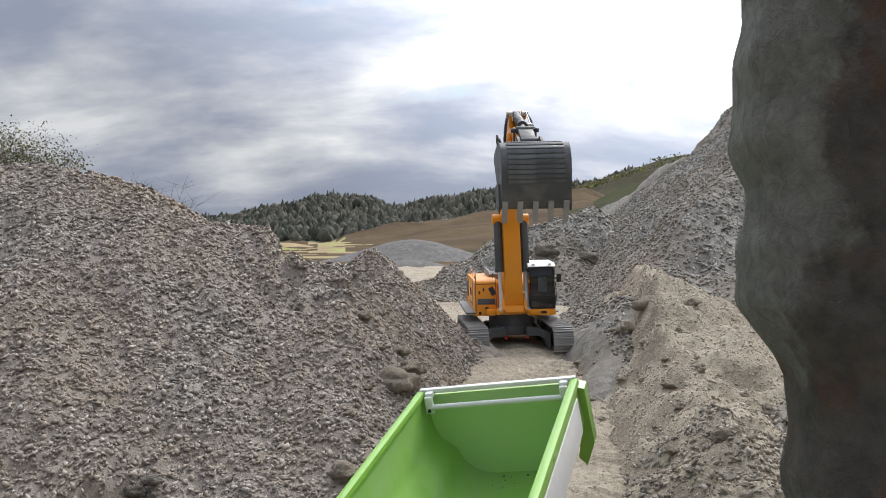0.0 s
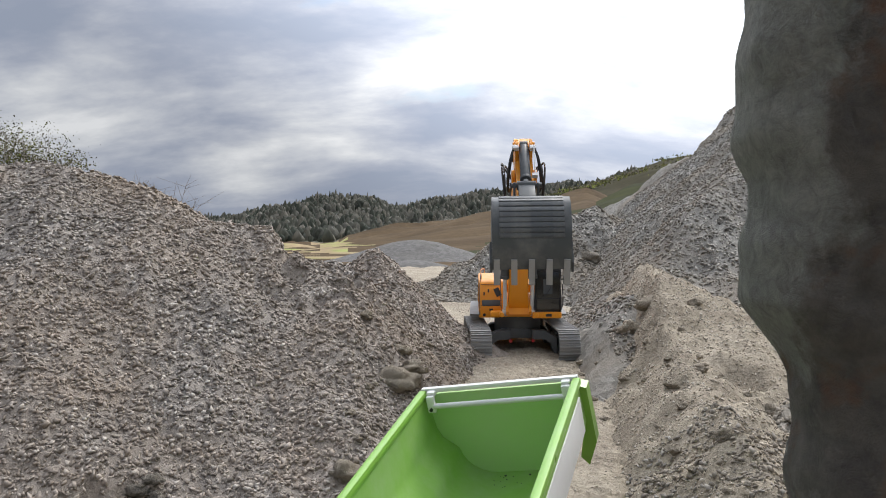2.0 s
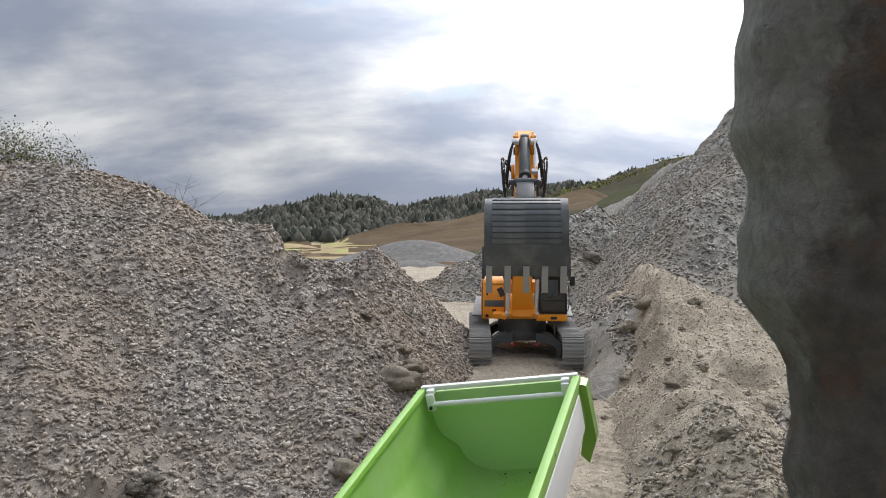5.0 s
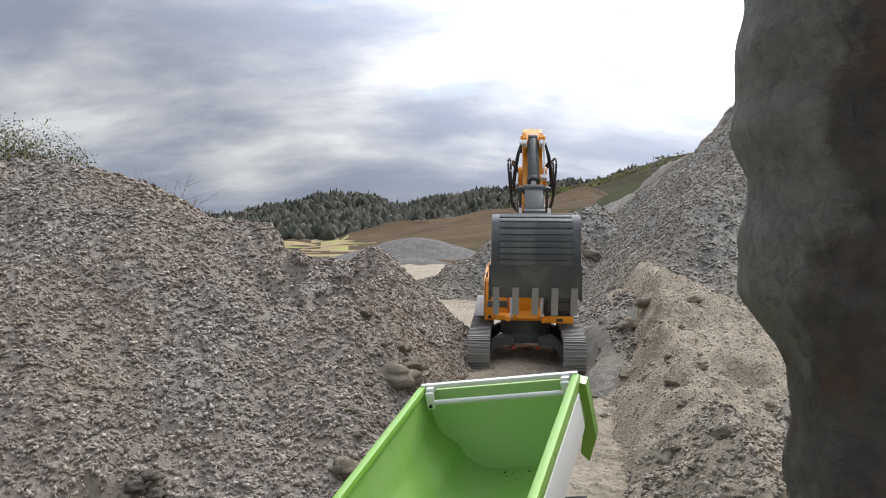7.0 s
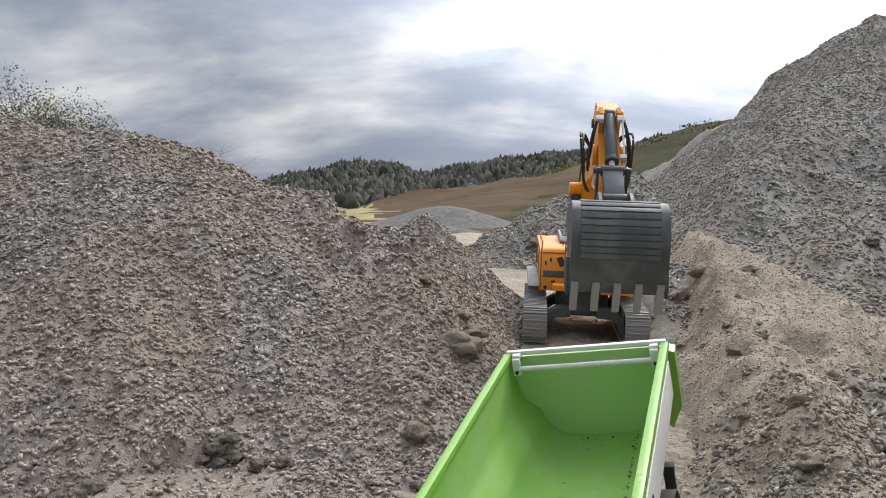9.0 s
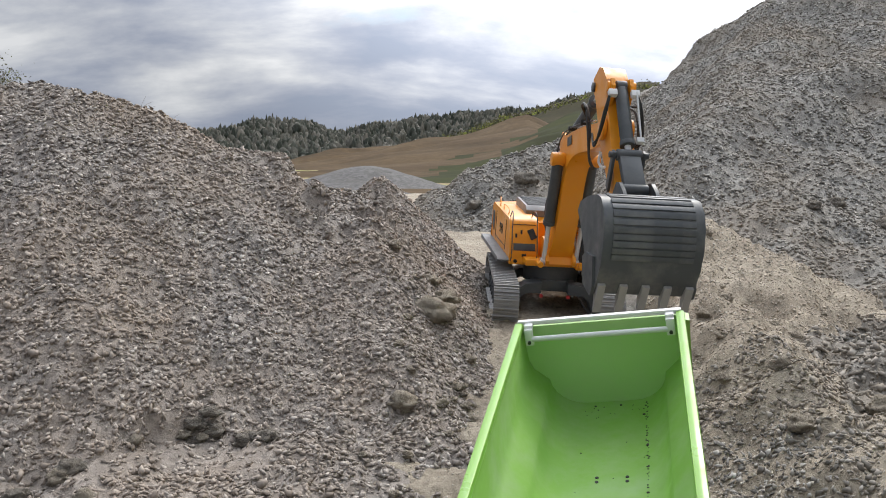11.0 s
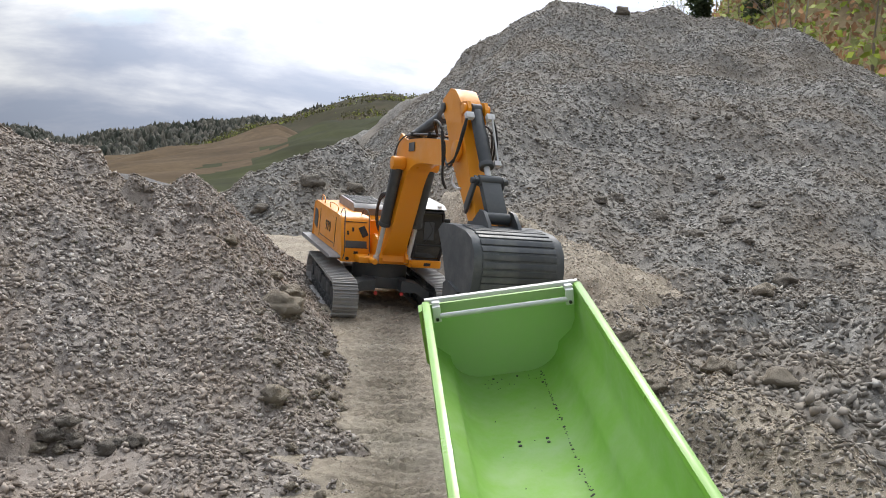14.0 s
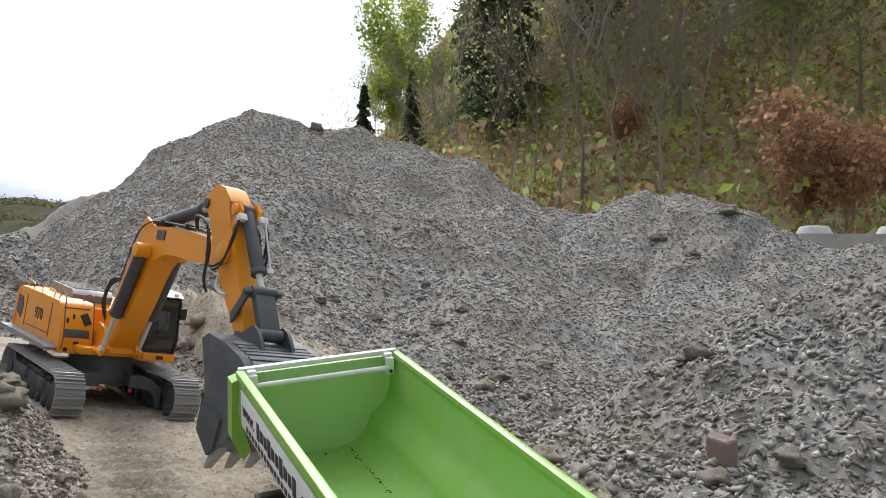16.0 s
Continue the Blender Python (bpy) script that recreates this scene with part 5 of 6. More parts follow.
def shoe_pose(k, s, travel):
    """Where a shoe sits on its loop after the machine has driven this far."""
    total = 4 * TRACK_HALF + math.tau * TRACK_R
    u = (k / SHOES * total - travel) % total
    # the loop begins below the idler at the front and runs back, up and forwards
    y = s * TRACK_Y
    if u < 2 * TRACK_HALF:
        x, z, a = TRACK_HALF - u, 0.0, 180
    elif u < 2 * TRACK_HALF + math.pi * TRACK_R:
        w = (u - 2 * TRACK_HALF) / TRACK_R
        x, z, a = -TRACK_HALF - TRACK_R * math.sin(w), TRACK_R - TRACK_R * math.cos(w), 180 + math.degrees(w)
    elif u < 4 * TRACK_HALF + math.pi * TRACK_R:
        x, z, a = -TRACK_HALF + (u - 2 * TRACK_HALF - math.pi * TRACK_R), 2 * TRACK_R, 360
    else:
        w = (u - 4 * TRACK_HALF - math.pi * TRACK_R) / TRACK_R
        x, z, a = TRACK_HALF + TRACK_R * math.sin(w), TRACK_R + TRACK_R * math.cos(w), 360 + math.degrees(w)
    return Matrix.Translation((x, y, z + 0.003)) @ Matrix.Rotation(radians(a), 4, "Y")


# ---------- the country round the quarry ----------
def make_ground(name, stops, scale, fine):
    m = Nodes(name, 0.95)
    m.p.inputs["Specular IOR Level"].default_value = 0.08
    base = m.ramp(m.noise(scale, 8, 0.65), *stops)
    m.colour(m.mix(0.6, base, m.ramp(m.noise(fine, 6, 0.7), (0.3, 0.55), (0.7, 1.3)), "MULTIPLY"))
    return m.mat


M_TAN = make_ground("bare_tan_slope", ((0.3, (0.062, 0.041, 0.021)), (0.55, (0.108, 0.073, 0.039)), (0.8, (0.165, 0.118, 0.068))), 0.16, 1.6)
M_MEADOW = make_ground("spring_scrub", ((0.3, (0.03, 0.028, 0.014)), (0.5, (0.046, 0.041, 0.018)), (0.62, (0.06, 0.046, 0.026)), (0.8, (0.056, 0.061, 0.02))), 0.035, 0.35)
M_WOODFLOOR = make_ground("leaf_litter", ((0.3, (0.22, 0.19, 0.11)), (0.5, (0.36, 0.27, 0.16)), (0.62, (0.32, 0.35, 0.12))), 0.25, 1.5)
# the far forest's floor is paled in colour to stand for distance haze
M_HAZED_FLOOR = make_ground("hazed_forest_floor", ((0.3, (0.11, 0.115, 0.085)), (0.7, (0.19, 0.185, 0.145))), 0.01, 0.06)
M_BANK = make_ground("green_bank", ((0.3, (0.024, 0.025, 0.010)), (0.5, (0.040, 0.044, 0.014)), (0.8, (0.066, 0.075, 0.020))), 0.09, 0.9)

# elevation of each ridge above the eye's level, by bearing in degrees to the right of straight ahead
RIDGES = (
    (M_TAN, 18.0, 110.0, (-30, -11.2, -9, -6.8, -3.1, 0.0, 3.2, 6, 9.2, 12, 15, 40), (-0.03, -0.024, -0.013, 0.003, 0.014, 0.023, 0.031, 0.042, 0.053, 0.04, 0.0, -0.02)),
    (M_MEADOW, 60.0, 330.0, (-30, -2, 1, 3.2, 8, 10.1, 13.3, 16.5, 20, 28, 60), (-0.03, -0.02, 0.0, 0.026, 0.053, 0.066, 0.080, 0.091, 0.091, 0.09, 0.08)),
    (M_HAZED_FLOOR, 420.0, 1050.0, (-180, -60, -25, -16.4, -10.4, -7.5, -5.3, -3.1, -0.9, 1.7, 3.2, 8.3, 10.2, 14, 40, 180), (0.03, 0.03, 0.004, 0.012, 0.034, 0.041, 0.041, 0.036, 0.038, 0.048, 0.050, 0.058, 0.064, 0.07, 0.06, 0.03)),
    (M_WOODFLOOR, 13.0, 75.0, (-180, 22, 30, 34, 38, 44, 60, 100, 150, 180), (0.0, 0.0, 0.02, 0.09, 0.20, 0.36, 0.5, 0.5, 0.1, 0.0)),
    (M_BANK, 14.0, 80.0, (-30, -2, 0, 5.4, 9.2, 12.9, 16, 20, 28, 60), (-0.03, -0.02, -0.003, 0.020, 0.041, 0.060, 0.068, 0.064, 0.04, 0.0)),
)


def country(x, y):
    """Height, and which ridge forms the ground there."""
    r = np.hypot(x, y)
    bearing = np.degrees(np.arctan2(x, y))
    z, which = 0.17 + 0 * r, np.zeros(np.shape(r), int)
    for k, (_, r0, r1, b, e) in enumerate(RIDGES):
        u = np.clip((r - r0) / (r1 - r0), 0, 1)
        h = 0.17 + np.interp(bearing, b, e) * r1 * (u * u * (3 - 2 * u)) + 0.28 * u * (np.interp(bearing, b, e) > 0.002)
        h = h * (1 + 0.03 * np.sin(bearing * 0.9 + k) * u) + u * fuzz(x / r1, y / r1, 40 + k, 0.004 * r1, 0.12)
        which = np.where(h > z, k, which)
        z = np.maximum(z, h)
    return z, which


def build_country():
    rs = np.concatenate([np.geomspace(0.8, 5.8, 16), np.geomspace(6.0, 130, 90), np.geomspace(135, 4200, 80)])
    bs = np.radians(np.concatenate([np.arange(-180, -40, 4.0), np.arange(-40, 80, 0.6), np.arange(80, 181, 4.0)]))
    gr, gb = np.meshgrid(rs, bs, indexing="ij")
    x, y = gr * np.sin(gb), gr * np.cos(gb)
    z, which = country(x, y)
    z = np.where(gr < 11, lane(x, y) - 0.05, z)
    n, m = gr.shape
    idx = np.arange(n * m).reshape(n, m)
    quads = np.stack([idx[:-1, :-1], idx[:-1, 1:], idx[1:, 1:], idx[1:, :-1]], -1).reshape(-1, 4)
    ob = raw_mesh("ground", np.stack([x, y, z], -1).reshape(-1, 3), quads, M_TAN, smooth=True)
    for k in (1, 2, 3, 4):
        ob.data.materials.append(RIDGES[k][0])
    ob.data.polygons.foreach_set("material_index", which.ravel()[quads[:, 0]].astype(np.int32))
    return tagged(ob, "hills of bare earth, scrub and woodland round the quarry", "hills", kind="structure")


build_country()


def dome(name, x, y, r, h, material, label):
    f = lambda a, b: 0.1 + h * np.exp(-(((a - x) ** 2 + (b - y) ** 2) / (r * r)) ** 0.9) + fuzz(a, b, 5, 0.01 * h, r / 3)  # noqa: E731
    return tagged(sheet(name, f, x - 2.2 * r, x + 2.2 * r, y - 2 * r, y + 2 * r, r / 22, material), label, "gravel pile", "heaps of the quarry")


M_DOME = make_gravel("fine_dark_gravel", (0.085, 0.08, 0.077), (0.14, 0.133, 0.127), (0.12, 0.112, 0.10), 25.0)
dome("heap", -0.42, 12.0, 1.05, 0.40, M_DOME, "smooth grey dome of fine gravel far behind the track")
dome("heap", -0.30, 8.2, 0.62, 0.19, M_DOME, "small low grey gravel mound")


# ---------- trees ----------
def make_leaf(name, stops, rough=0.8):
    m = Nodes(name, rough)
    col = m.mix(0.35, m.ramp(m.island(), *stops), m.ramp(m.each(), (0.0, 0.7), (1.0, 1.3)), "MULTIPLY")
    m.colour(col)
    # thin leaves let light through
    thin = m.nt.nodes.new("ShaderNodeBsdfTranslucent")
    both = m.nt.nodes.new("ShaderNodeMixShader")
    both.inputs[0].default_value = 0.65
    m.nt.links.new(col, thin.inputs[0])
    m.nt.links.new(m.p.outputs[0], both.inputs[1])
    m.nt.links.new(thin.outputs[0], both.inputs[2])
    m.nt.links.new(both.outputs[0], m.nt.nodes["Material Output"].inputs[0])
    return m.mat


M_NEEDLE = make_leaf("spruce_needles", ((0.0, (0.06, 0.08, 0.05)), (1.0, (0.14, 0.18, 0.10))))
M_SPRING = make_leaf("young_leaves", ((0.0, (0.20, 0.27, 0.05)), (0.6, (0.36, 0.44, 0.08)), (1.0, (0.52, 0.60, 0.12))))
M_OLIVE = make_leaf("olive_leaves", ((0.0, (0.26, 0.30, 0.13)), (1.0, (0.50, 0.54, 0.24))))
M_BEECH = make_leaf("withered_beech_leaves", ((0.0, (0.26, 0.15, 0.085)), (1.0, (0.48, 0.29, 0.17))))
M_BARK = make_leaf("grey_bark", ((0.0, (0.30, 0.27, 0.235)), (1.0, (0.46, 0.42, 0.37))))
M_BIRCH = make_leaf("pale_bark", ((0.0, (0.38, 0.35, 0.31)), (1.0, (0.55, 0.52, 0.47))))
# distance haze is mixed into these colours: far crowns lightened and greyed
M_HAZED_WOOD = make_leaf("far_wood", ((0.0, (0.10, 0.115, 0.09)), (0.35, (0.18, 0.185, 0.15)), (0.7, (0.28, 0.27, 0.23)), (1.0, (0.36, 0.34, 0.29))))
M_SHRUB = make_leaf("scrub_leaves", ((0.0, (0.05, 0.05, 0.026)), (0.6, (0.105, 0.10, 0.048)), (1.0, (0.22, 0.25, 0.06))))


def flakes(pos, size, rng, flat=1.0):
    """Small tilted leaf clumps: each a bent pair of triangles."""
    n = len(pos)
    a = rng.normal(0, 1, (n, 3))
    a[:, 2] *= flat
    a /= np.linalg.norm(a, axis=1)[:, None]
    b = np.cross(a, rng.normal(0, 1, (n, 3)))
    b /= np.linalg.norm(b, axis=1)[:, None]
    c = np.cross(a, b)
    s = (size * rng.uniform(0.5, 1.3, n))[:, None]
    co = np.stack([pos + a * s, pos + b * s * 0.6 + c * s * 0.2, pos - a * s, pos - b * s * 0.6 + c * s * 0.2], 1).reshape(-1, 3)
    base = 4 * np.arange(n)[:, None]
    tri = np.concatenate([base + [[0, 1, 2]], base + [[0, 2, 3]]])
    return co, tri


def limbs(rng, height, spread, depth, width):
    """A trunk with forked limbs as tapered pieces: (from, to, radius, radius)."""
    out, tips = [], []

    def grow(p, way, length, r, d):
        steps = 3
        for k in range(steps):
            q = p + way * (length / steps)
            out.append((p, q, r * (1 - k / (steps + 1)), r * (1 - (k + 1) / (steps + 1))))
            p = q
            way = (way + Vector((rng.normal(0, 0.12), rng.normal(0, 0.12), 0.05))).normalized()
            if d > 0 and (k > 0 or d < depth):
                for _ in range(2 if d > 1 else 3):
                    side = Vector((rng.normal(0, 1), rng.normal(0, 1), rng.uniform(0.1, 0.9))).normalized()
                    grow(p, (way * 0.7 + side * spread).normalized(), length * rng.uniform(0.42, 0.62), r * 0.5, d - 1)
        tips.append(p)

    grow(Vector((0, 0, 0)), Vector((0, 0, 1)), height, width, depth)
    return out, tips


def limb_mesh(bm, pieces, sides=5):
    for a, b, r0, r1 in pieces:
        q = (b - a).to_track_quat("Z", "Y")
        ring = [[bm.verts.new(p + q @ Vector((r * math.cos(k * math.tau / sides), r * math.sin(k * math.tau / sides), 0))) for k in range(sides)] for p, r in ((a, r0), (b, r1))]
        for k in range(sides):
            bm.faces.new((ring[0][k], ring[0][(k + 1) % sides], ring[1][(k + 1) % sides], ring[1][k]))


def leafy_tree(label, bark, leaf, height, leaves, leaf_size, seed, spread=0.7, depth=3, width=0.09, twigs=0):
    rng = np.random.RandomState(seed)
    tree = tagged(empty("tree"), label, "tree", "trees of the wooded hillside")
    pieces, tips = limbs(rng, height, spread, depth, width)
    bm = bmesh.new()
    limb_mesh(bm, pieces, 5)
    part("trunk", bm, bark, tree)
    if leaves:
        pts = np.array([tuple(t) for t in tips])
        pos = pts[rng.randint(0, len(pts), leaves)] + rng.normal(0, height * 0.075, (leaves, 3))
        co, tri = flakes(pos, np.full(leaves, leaf_size), rng)
        raw_mesh("crown", co, tri, leaf, tree)
    return tree


def spruce(label, height, seed):
    rng = np.random.RandomState(seed)
    tree = tagged(empty("tree"), label, "tree", "trees of the wooded hillside")
    bm = bmesh.new()
    limb_mesh(bm, [(Vector((0, 0, 0)), Vector((0, 0, height)), height * 0.014, 0.01)], 7)
    part("trunk", bm, M_BARK, tree)
    pos = []
    z = height * 0.10
    while z < height:
        reach = (1 - z / height) ** 0.8 * height * 0.17 * rng.uniform(0.75, 1.2)
        for _ in range(9):
            a = rng.uniform(0, math.tau)
            for s in np.linspace(0.15, 1, 11):
                pos.append((reach * s * math.cos(a) + rng.normal(0, 0.05), reach * s * math.sin(a) + rng.normal(0, 0.05), z - 0.35 * reach * s * s + rng.normal(0, 0.05)))
        z += height * 0.022
    co, tri = flakes(np.array(pos), np.full(len(pos), height * 0.018), rng, 0.5)
    raw_mesh("crown", co, tri, M_NEEDLE, tree)
    return tree


def plant_woods():
    kinds = [
        spruce("dark green spruce on the hillside", 9.5, 1),
        spruce("tall dark spruce on the hillside", 12.0, 2),
        leafy_tree("bare grey tree with fine branches", M_BARK, M_OLIVE, 5.2, 0, 0.1, 3, 0.62, 4, 0.055),
        leafy_tree("bare forked tree on the hillside", M_BARK, M_OLIVE, 4.3, 260, 0.07, 4, 0.8, 4, 0.05),
        leafy_tree("tree in fresh yellow green leaf", M_BARK, M_SPRING, 4.8, 3600, 0.13, 5, 0.75, 3, 0.06),
        leafy_tree("tree in thin olive green leaf", M_BARK, M_OLIVE, 5.4, 2800, 0.12, 6, 0.7, 3, 0.06),
        leafy_tree("young beech with withered red brown leaves", M_BARK, M_BEECH, 2.6, 3000, 0.085, 7, 0.8, 3, 0.045),
        leafy_tree("slender birch with pale trunk", M_BIRCH, M_OLIVE, 6.0, 700, 0.08, 8, 0.5, 3, 0.06),
    ]
    rng = random.Random(21)
    placed = 0
    # bearing, distance, kind, size
    chosen = [(35.9, 34, 1, 0.50), (34.3, 34, 7, 0.55), (39.3, 40, 0, 0.45), (44.4, 33, 1, 0.95), (45.3, 36, 1, 0.90), (51.5, 40, 0, 1.0), (41.6, 26, 7, 0.7), (52.6, 21, 2, 1.0), (55.2, 20, 2, 1.05), (57.4, 22, 3, 1.1), (47.0, 24, 3, 1.0), (48.6, 23, 2, 1.0), (50.2, 25, 2, 1.1), (45.5, 25, 3, 0.8), (64.0, 18, 6, 0.75), (66.5, 17, 6, 0.85), (68.6, 19, 6, 0.8), (53.0, 27, 6, 0.6)]
    while len(chosen) < 120:
        b = rng.uniform(36.6, 84)
        r = rng.uniform(22, 72) if b > 39 else rng.uniform(34, 70)
        if r < 27:
            k = rng.choice((2, 3, 5, 2, 3, 7))
        elif b > 57:
            k = rng.choice((4, 4, 4, 5, 4, 2))
        elif b > 46:
            k = rng.choice((4, 2, 5, 4, 5, 2))
        else:
            k = rng.choice((5, 5, 5, 4, 5, 7))
        chosen.append((b, r, k, rng.uniform(0.8, 1.3) * (0.75 if r < 27 else 1.0) * min(1.0, 0.5 + (b - 36.6) * 0.09)))
    used = set()
    for b, r, k, s in chosen:
        x, y = r * math.sin(radians(b)), r * math.cos(radians(b))
        z = float(country(np.array([x]), np.array([y]))[0][0])
        m = Matrix.Translation((x, y, z - 0.1)) @ Matrix.Rotation(rng.uniform(0, 6.28), 4, "Z") @ Matrix.Rotation(rng.gauss(0, 0.04), 4, "X")
        if k in used:
            ob = copy_thing(kinds[k], m)
        else:
            ob, _ = kinds[k], used.add(k)
            ob.matrix_basis = m
        ob.scale = (s, s, s)


plant_woods()


def undergrowth():
    """Low scrub between the trees."""
    rng = np.random.RandomState(9)
    n = 30000
    b, r = np.radians(rng.uniform(33, 86, n)), rng.uniform(15, 60, n)
    x, y = r * np.sin(b), r * np.cos(b)
    pos = np.stack([x, y, country(x, y)[0] + rng.gamma(1.6, 0.35, n)], 1)
    pick = rng.rand(n)
    for mat, lo, hi, label in ((M_BEECH, 0, 0.4, "red brown undergrowth of the wood"), (M_OLIVE, 0.4, 0.75, "olive undergrowth of the wood"), (M_SPRING, 0.75, 1.0, "fresh green undergrowth of the wood")):
        use = (pick >= lo) & (pick < hi)
        co, tri = flakes(pos[use], np.full(use.sum(), 0.15), rng)
        tagged(raw_mesh("undergrowth", co, tri, mat), label, "undergrowth", kind="stuff")


undergrowth()


def far_wood():
    """The wooded ridge: thousands of small crowns."""
    rng = np.random.RandomState(14)
    n = 9500
    b = np.radians(rng.uniform(-28, 20, n))
    r = 430 + 640 * rng.beta(1.5, 1.0, n)
    x, y = r * np.sin(b), r * np.cos(b)
    z, which = country(x, y)
    ok = which == 2
    x, y, z = x[ok], y[ok], z[ok]
    n = len(x)
    h, w = rng.uniform(4, 12, n) * (0.55 + 0.45 * r[ok] / 1050), rng.uniform(1.8, 4.2, n)
    cone = rng.rand(n) < 0.22
    rings = []
    for f, g0, g1 in ((0.0, 0.5, 0.9), (0.35, 0.95, 0.8), (0.72, 0.85, 0.42), (1.0, 0.25, 0.03)):
        for k in range(6):
            a = k * math.tau / 6
            g = np.where(cone, g1, g0) * w * rng.uniform(0.7, 1.25, n)
            rings.append(np.stack([x + g * math.cos(a), y + g * math.sin(a), z + h * f * np.where(cone, 1.15, 0.9) + rng.normal(0, 0.4, n)], 1))
    co = np.stack(rings, 1).reshape(-1, 3)
    quads = np.array([(6 * i + k, 6 * i + (k + 1) % 6, 6 * i + 6 + (k + 1) % 6, 6 * i + 6 + k) for i in range(3) for k in range(6)])
    faces = (quads[None] + 24 * np.arange(n)[:, None, None]).reshape(-1, 4)
    tagged(raw_mesh("far_woods", co, faces, M_HAZED_WOOD), "far mixed forest of dark spruce and bare grey trees, colours paled for haze", "forest", kind="stuff")
    # scrub on the green slope
    n = 8000
    b, r = np.radians(rng.uniform(0, 34, n)), rng.uniform(40, 330, n)
    x, y = r * np.sin(b), r * np.cos(b)
    z, which = country(x, y)
    ok = (which == 1) & (fuzz(x, y, 60, 1.0, 60) > 0.55)
    p = np.stack([x[ok], y[ok], z[ok]], 1)
    p = np.repeat(p, 7, 0) + rng.normal(0, 1, (7 * len(p), 3)) * (1.2, 1.2, 0.35) + (0, 0, 0.35)
    co, tri = flakes(p, np.full(len(p), 0.42), rng)
    tagged(raw_mesh("scrub", co, tri, M_SHRUB), "yellow green and brown scrub on the slope", "shrub", kind="stuff")


far_wood()


def bush(x, y, z, height, width, seed, leaves, label):
    rng = np.random.RandomState(seed)
    ob = tagged(empty("bush", Matrix.Translation((x, y, z))), label, "bush")
    bm = bmesh.new()
    pts = []
    for k in range(int(46 * max(1, width))):
        at = Vector((rng.normal(0, width * 0.33), rng.normal(0, width * 0.2), 0))
        tip = at + Vector((rng.normal(0, 0.2 * height), rng.normal(0, 0.2 * height), height * rng.uniform(0.55, 1.0)))
        mid = (at + tip) / 2 + Vector((rng.normal(0, 0.05 * height), 0, 0))
        limb_mesh(bm, [(at, mid, 0.006 * height, 0.004 * height), (mid, tip, 0.004 * height, 0.0015 * height)], 4)
        for j in range(9):
            s = rng.uniform(0.3, 1)
            a = mid + (tip - mid) * s
            e = a + Vector((rng.normal(0, 0.11), rng.normal(0, 0.11), rng.uniform(0.03, 0.16))) * height
            limb_mesh(bm, [(a, e, 0.002 * height, 0.0008 * height)], 3)
            pts.append(tuple(e))
    part("twig_clump", bm, M_BARK, ob)
    if leaves:
        pos = np.array(pts)[rng.randint(0, len(pts), leaves)] + rng.normal(0, 0.04 * height, (leaves, 3))
        co, tri = flakes(pos, np.full(leaves, 0.009 * height), rng)
        raw_mesh("foliage", co, tri, M_SHRUB, ob)
    return ob


# bushes that look over the left heap
bush(-6.55, 13.6, 0.1, 2.0, 0.9, 1, 5000, "dense leafless bush in bud behind the heap")
bush(-7.35, 13.9, 0.1, 2.25, 1.0, 2, 5000, "dense leafless bush in bud behind the heap")
bush(-2.36, 6.9, 0.1, 0.84, 0.22, 3, 0, "thin bare shrub behind the heap")
bush(-2.17, 6.9, 0.1, 0.60, 0.22, 4, 0, "thin bare shrub behind the heap")


# the concrete barrier at the foot of the wood
def make_concrete():
    m = Nodes("pale_concrete", 0.85)
    m.colour(m.ramp(m.noise(4, 7, 0.65), (0.3, (0.36, 0.35, 0.33)), (0.7, (0.55, 0.54, 0.51))))
    m.bump(m.noise(40, 6, 0.7), 0.3, 0.01)
    return m.mat


M_CONCRETE = make_concrete()


def barrier():
    ob = tagged(empty("concrete_barrier", pose(10.55, 4.25, 0.78, 0, 0, -62)), "pale concrete barrier blocks with rounded studs on top", "barrier")
    bm = bmesh.new()
    prism(bm, [(-1.4, -0.9), (1.4, -0.9), (1.4, 0.62), (-1.4, 0.62)], -0.35, 0.35)
    part("block", bm, M_CONCRETE, ob, bevel=0.04)
    for k in range(3):
        bm = bmesh.new()
        rod(bm, (-0.9 + 0.9 * k, 0, 0.6), (-0.9 + 0.9 * k, 0, 0.74), 0.24, 18, 0.17)
        part("stud", bm, M_CONCRETE, ob, bevel=0.03)
    return ob


barrier()
birch = leafy_tree("pale birch trunk beside the barrier", M_BIRCH, M_SPRING, 7.5, 500, 0.07, 31, 0.45, 3, 0.14)
birch.matrix_basis = Matrix.Translation((9.75, 3.3, 0.1))


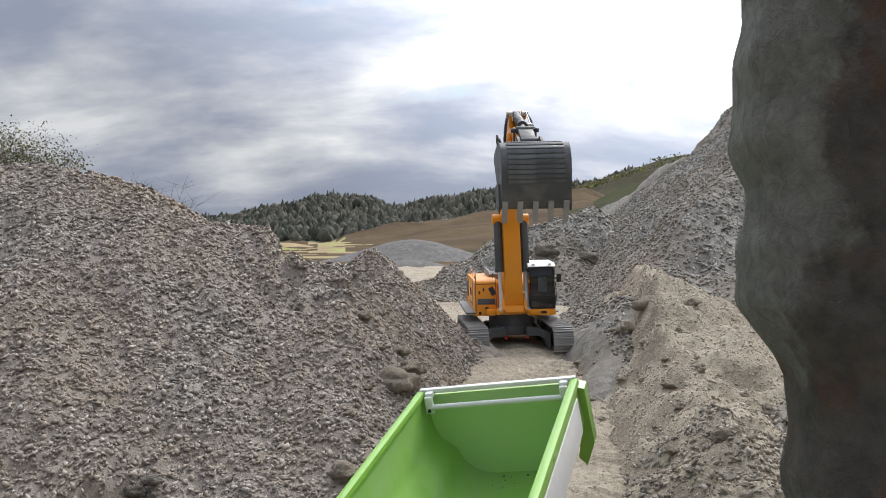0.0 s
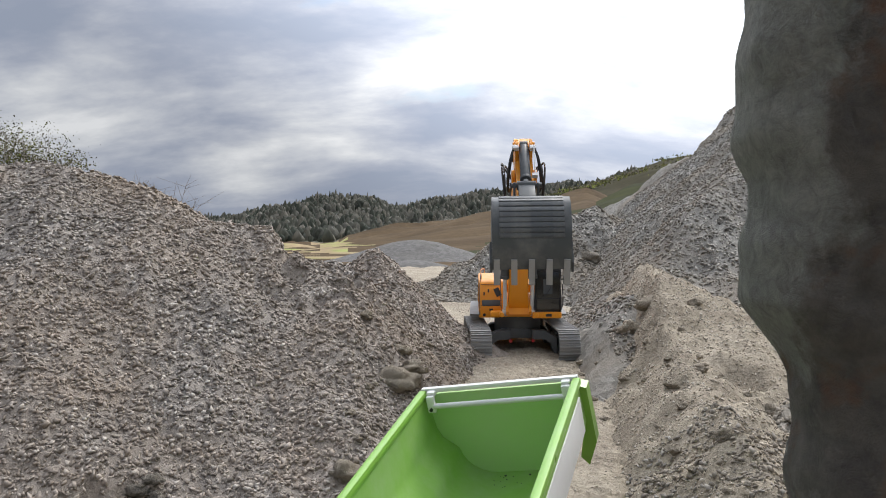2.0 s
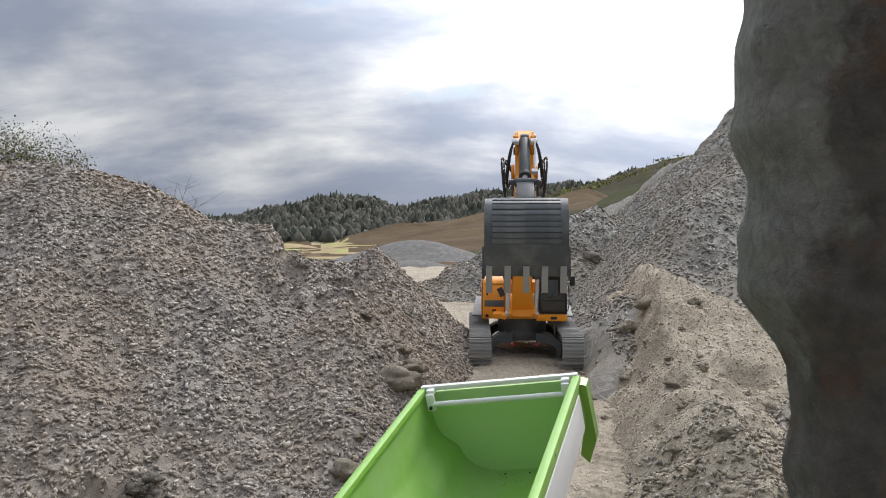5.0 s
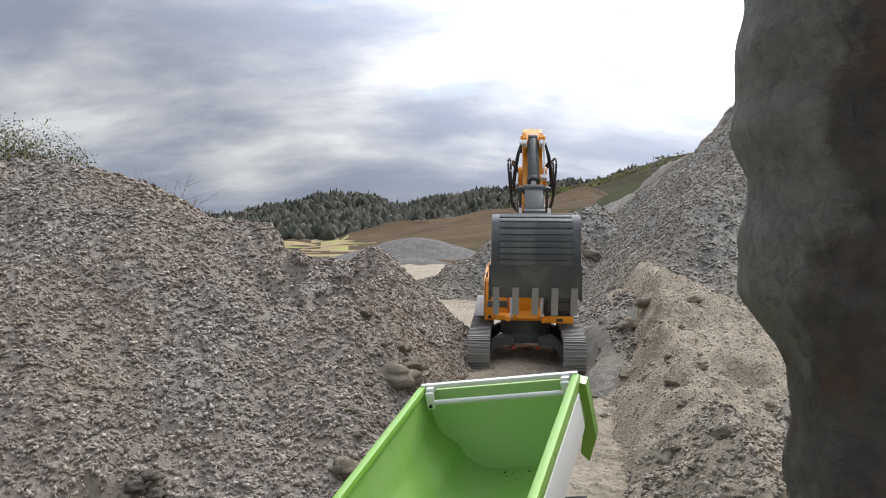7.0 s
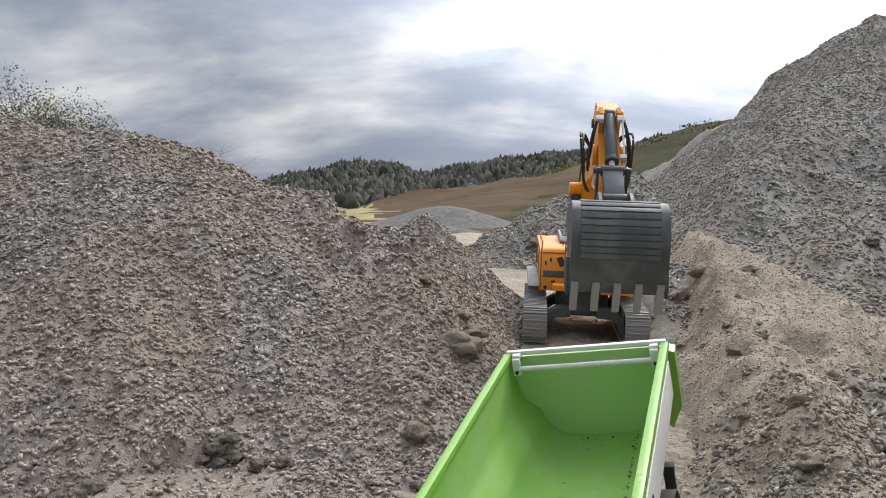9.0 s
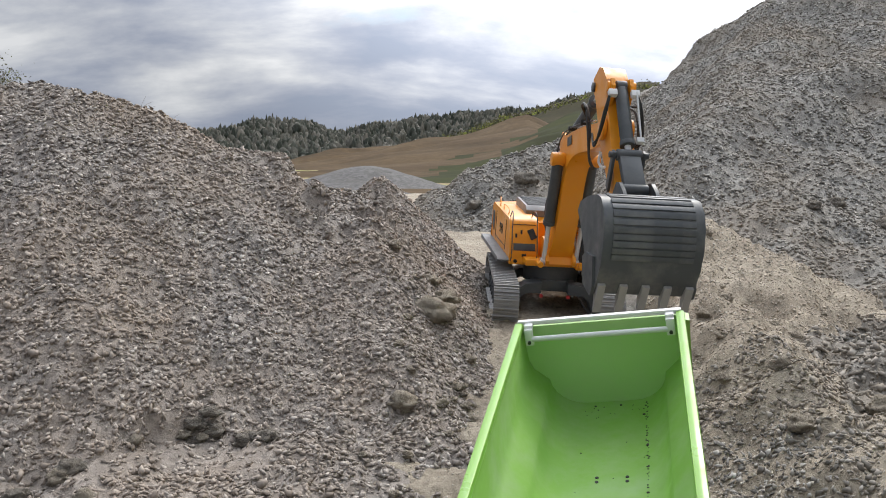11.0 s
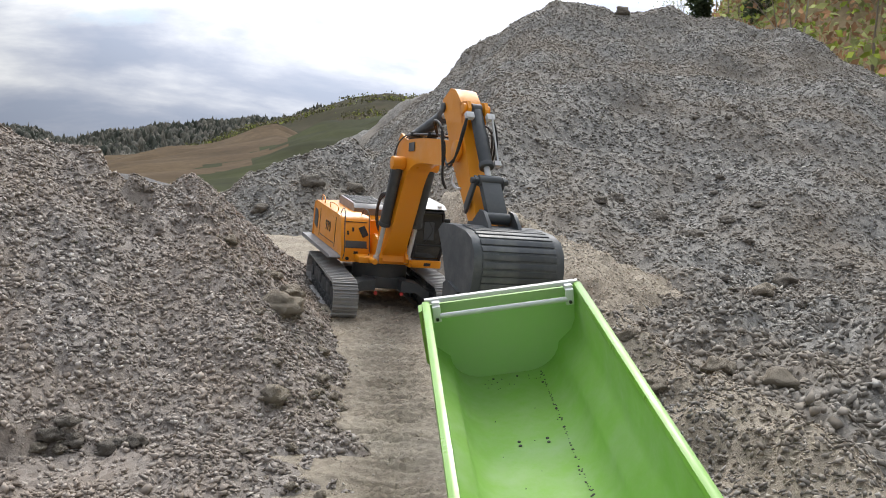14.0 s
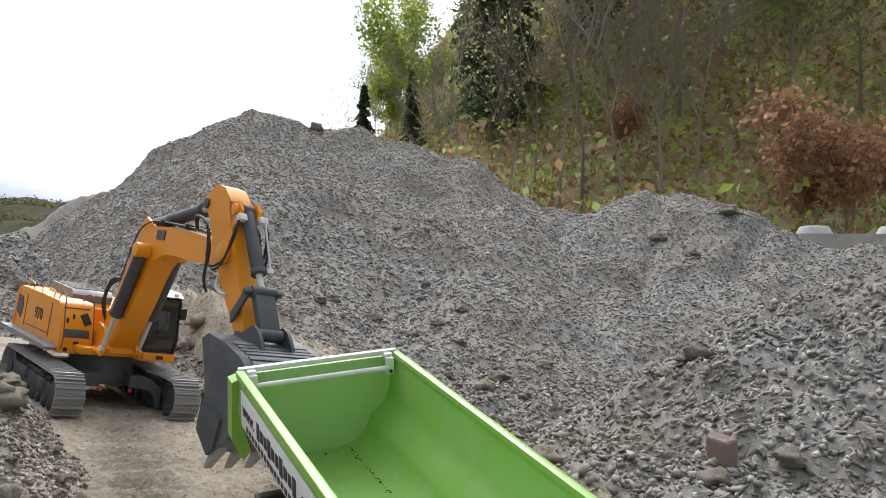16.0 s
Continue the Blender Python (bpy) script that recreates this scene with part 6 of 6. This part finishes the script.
# ---------- what moves ----------
# seconds, x, y, heading, lean, nod, lift
DRIVE = [
    (0, 0.198, 2.509, 3.49, 1.38, -0.84, -0.019),
    (0.5, 0.201, 2.521, 3.42, 1.54, -1.13, -0.023),
    (1, 0.204, 2.512, 2.51, 1.66, -1.19, -0.022),
    (1.5, 0.202, 2.467, 1.94, 1.26, -1.11, -0.019),
    (2, 0.202, 2.433, 1.51, 0.61, -0.59, -0.016),
    (2.5, 0.201, 2.421, 1.48, 0.05, 0.04, -0.013),
    (3, 0.203, 2.403, 0.39, 0.17, 0.62, -0.011),
    (4, 0.203, 2.372, -0.01, 0.26, 1.43, -0.008),
    (6.5, 0.208, 2.277, -4.05, -0.19, 1.92, -0.004),
    (7, 0.207, 2.254, -4.51, -0.60, 1.82, -0.003),
    (8.5, 0.202, 2.183, -5.02, -1.16, 1.42, -0.002),
    (9, 0.202, 2.140, -3.89, -1.95, 0.01, 0.006),
    (11.5, 0.202, 2.032, -3.84, -3.46, 0.90, 0.000),
    (12.5, 0.201, 2.030, -3.48, -4.47, 0.92, -0.003),
    (14, 0.199, 2.025, -3.23, -4.63, 1.02, -0.004),
    (15, 0.199, 2.023, -3.12, -4.85, 1.08, -0.005),
    (16, 0.200, 2.017, -2.51, -4.82, 1.01, -0.004),
]
# seconds, swing, boom, stick, bucket in degrees
ARM = [
    (0, -1.2, 66.8, -23.1, 15.8),
    (0.5, -2.4, 57.3, -29.6, 18.5),
    (1, -3.4, 47.6, -42.4, 33.0),
    (1.5, -4.0, 43.6, -43.9, 32.4),
    (2, -3.7, 44.1, -42.2, 31.4),
    (2.5, -2.2, 45.0, -42.7, 31.4),
    (3, -2.2, 46.1, -41.9, 30.5),
    (4, -2.7, 46.8, -41.3, 31.7),
    (6.5, -3.1, 45.6, -42.5, 27.0),
    (7, 0.6, 44.6, -44.5, 25.5),
    (8.5, 0.0, 42.0, -45.0, 22.4),
    (9, 1.0, 38.8, -46.4, 22.0),
    (11.5, 5.3, 38.9, -52.9, 19.7),
    (12.5, 4.7, 38.5, -47.9, 20.1),
    (14, 4.3, 32.9, -53.2, 7.4),
    (15, 4.2, 29.7, -56.0, -4.5),
    (16, 3.0, 27.5, -57.1, -4.2),
]


def motions():
    p = EX_PARTS
    times = [k * 0.25 for k in range(65)]
    stance = {t: spline(DRIVE, t) for t in times}
    arm = {t: arm_poses(*spline(ARM, t)) for t in times}
    walk(EXCAVATOR, [(t, ground_pose(*stance[t])) for t in times])
    for key in ("house", "boom", "stick", "bucket", "rocker", "link"):
        walk(p[key], [(t, arm[t][key]) for t in times])
    for k in range(2):
        for j in range(2):
            walk(p["boom_cyl"][k][j], [(t, arm[t]["boom_cyl", k, j]) for t in times])
        walk(p["stick_cyl"][k], [(t, arm[t]["stick_cyl", k]) for t in times])
        walk(p["bucket_cyl"][k], [(t, arm[t]["bucket_cyl", k]) for t in times])
    gone, last, travel = 0.0, None, {}
    for t in times:
        x, y = stance[t][:2]
        if last:
            gone += math.hypot(x - last[0], y - last[1]) * (1 if y < last[1] else -1)
        last, travel[t] = (x, y), gone
    for ob, k, s in p["shoes"]:
        walk(ob, [(t, shoe_pose(k, s, travel[t])) for t in times if t % 0.5 == 0])


motions()
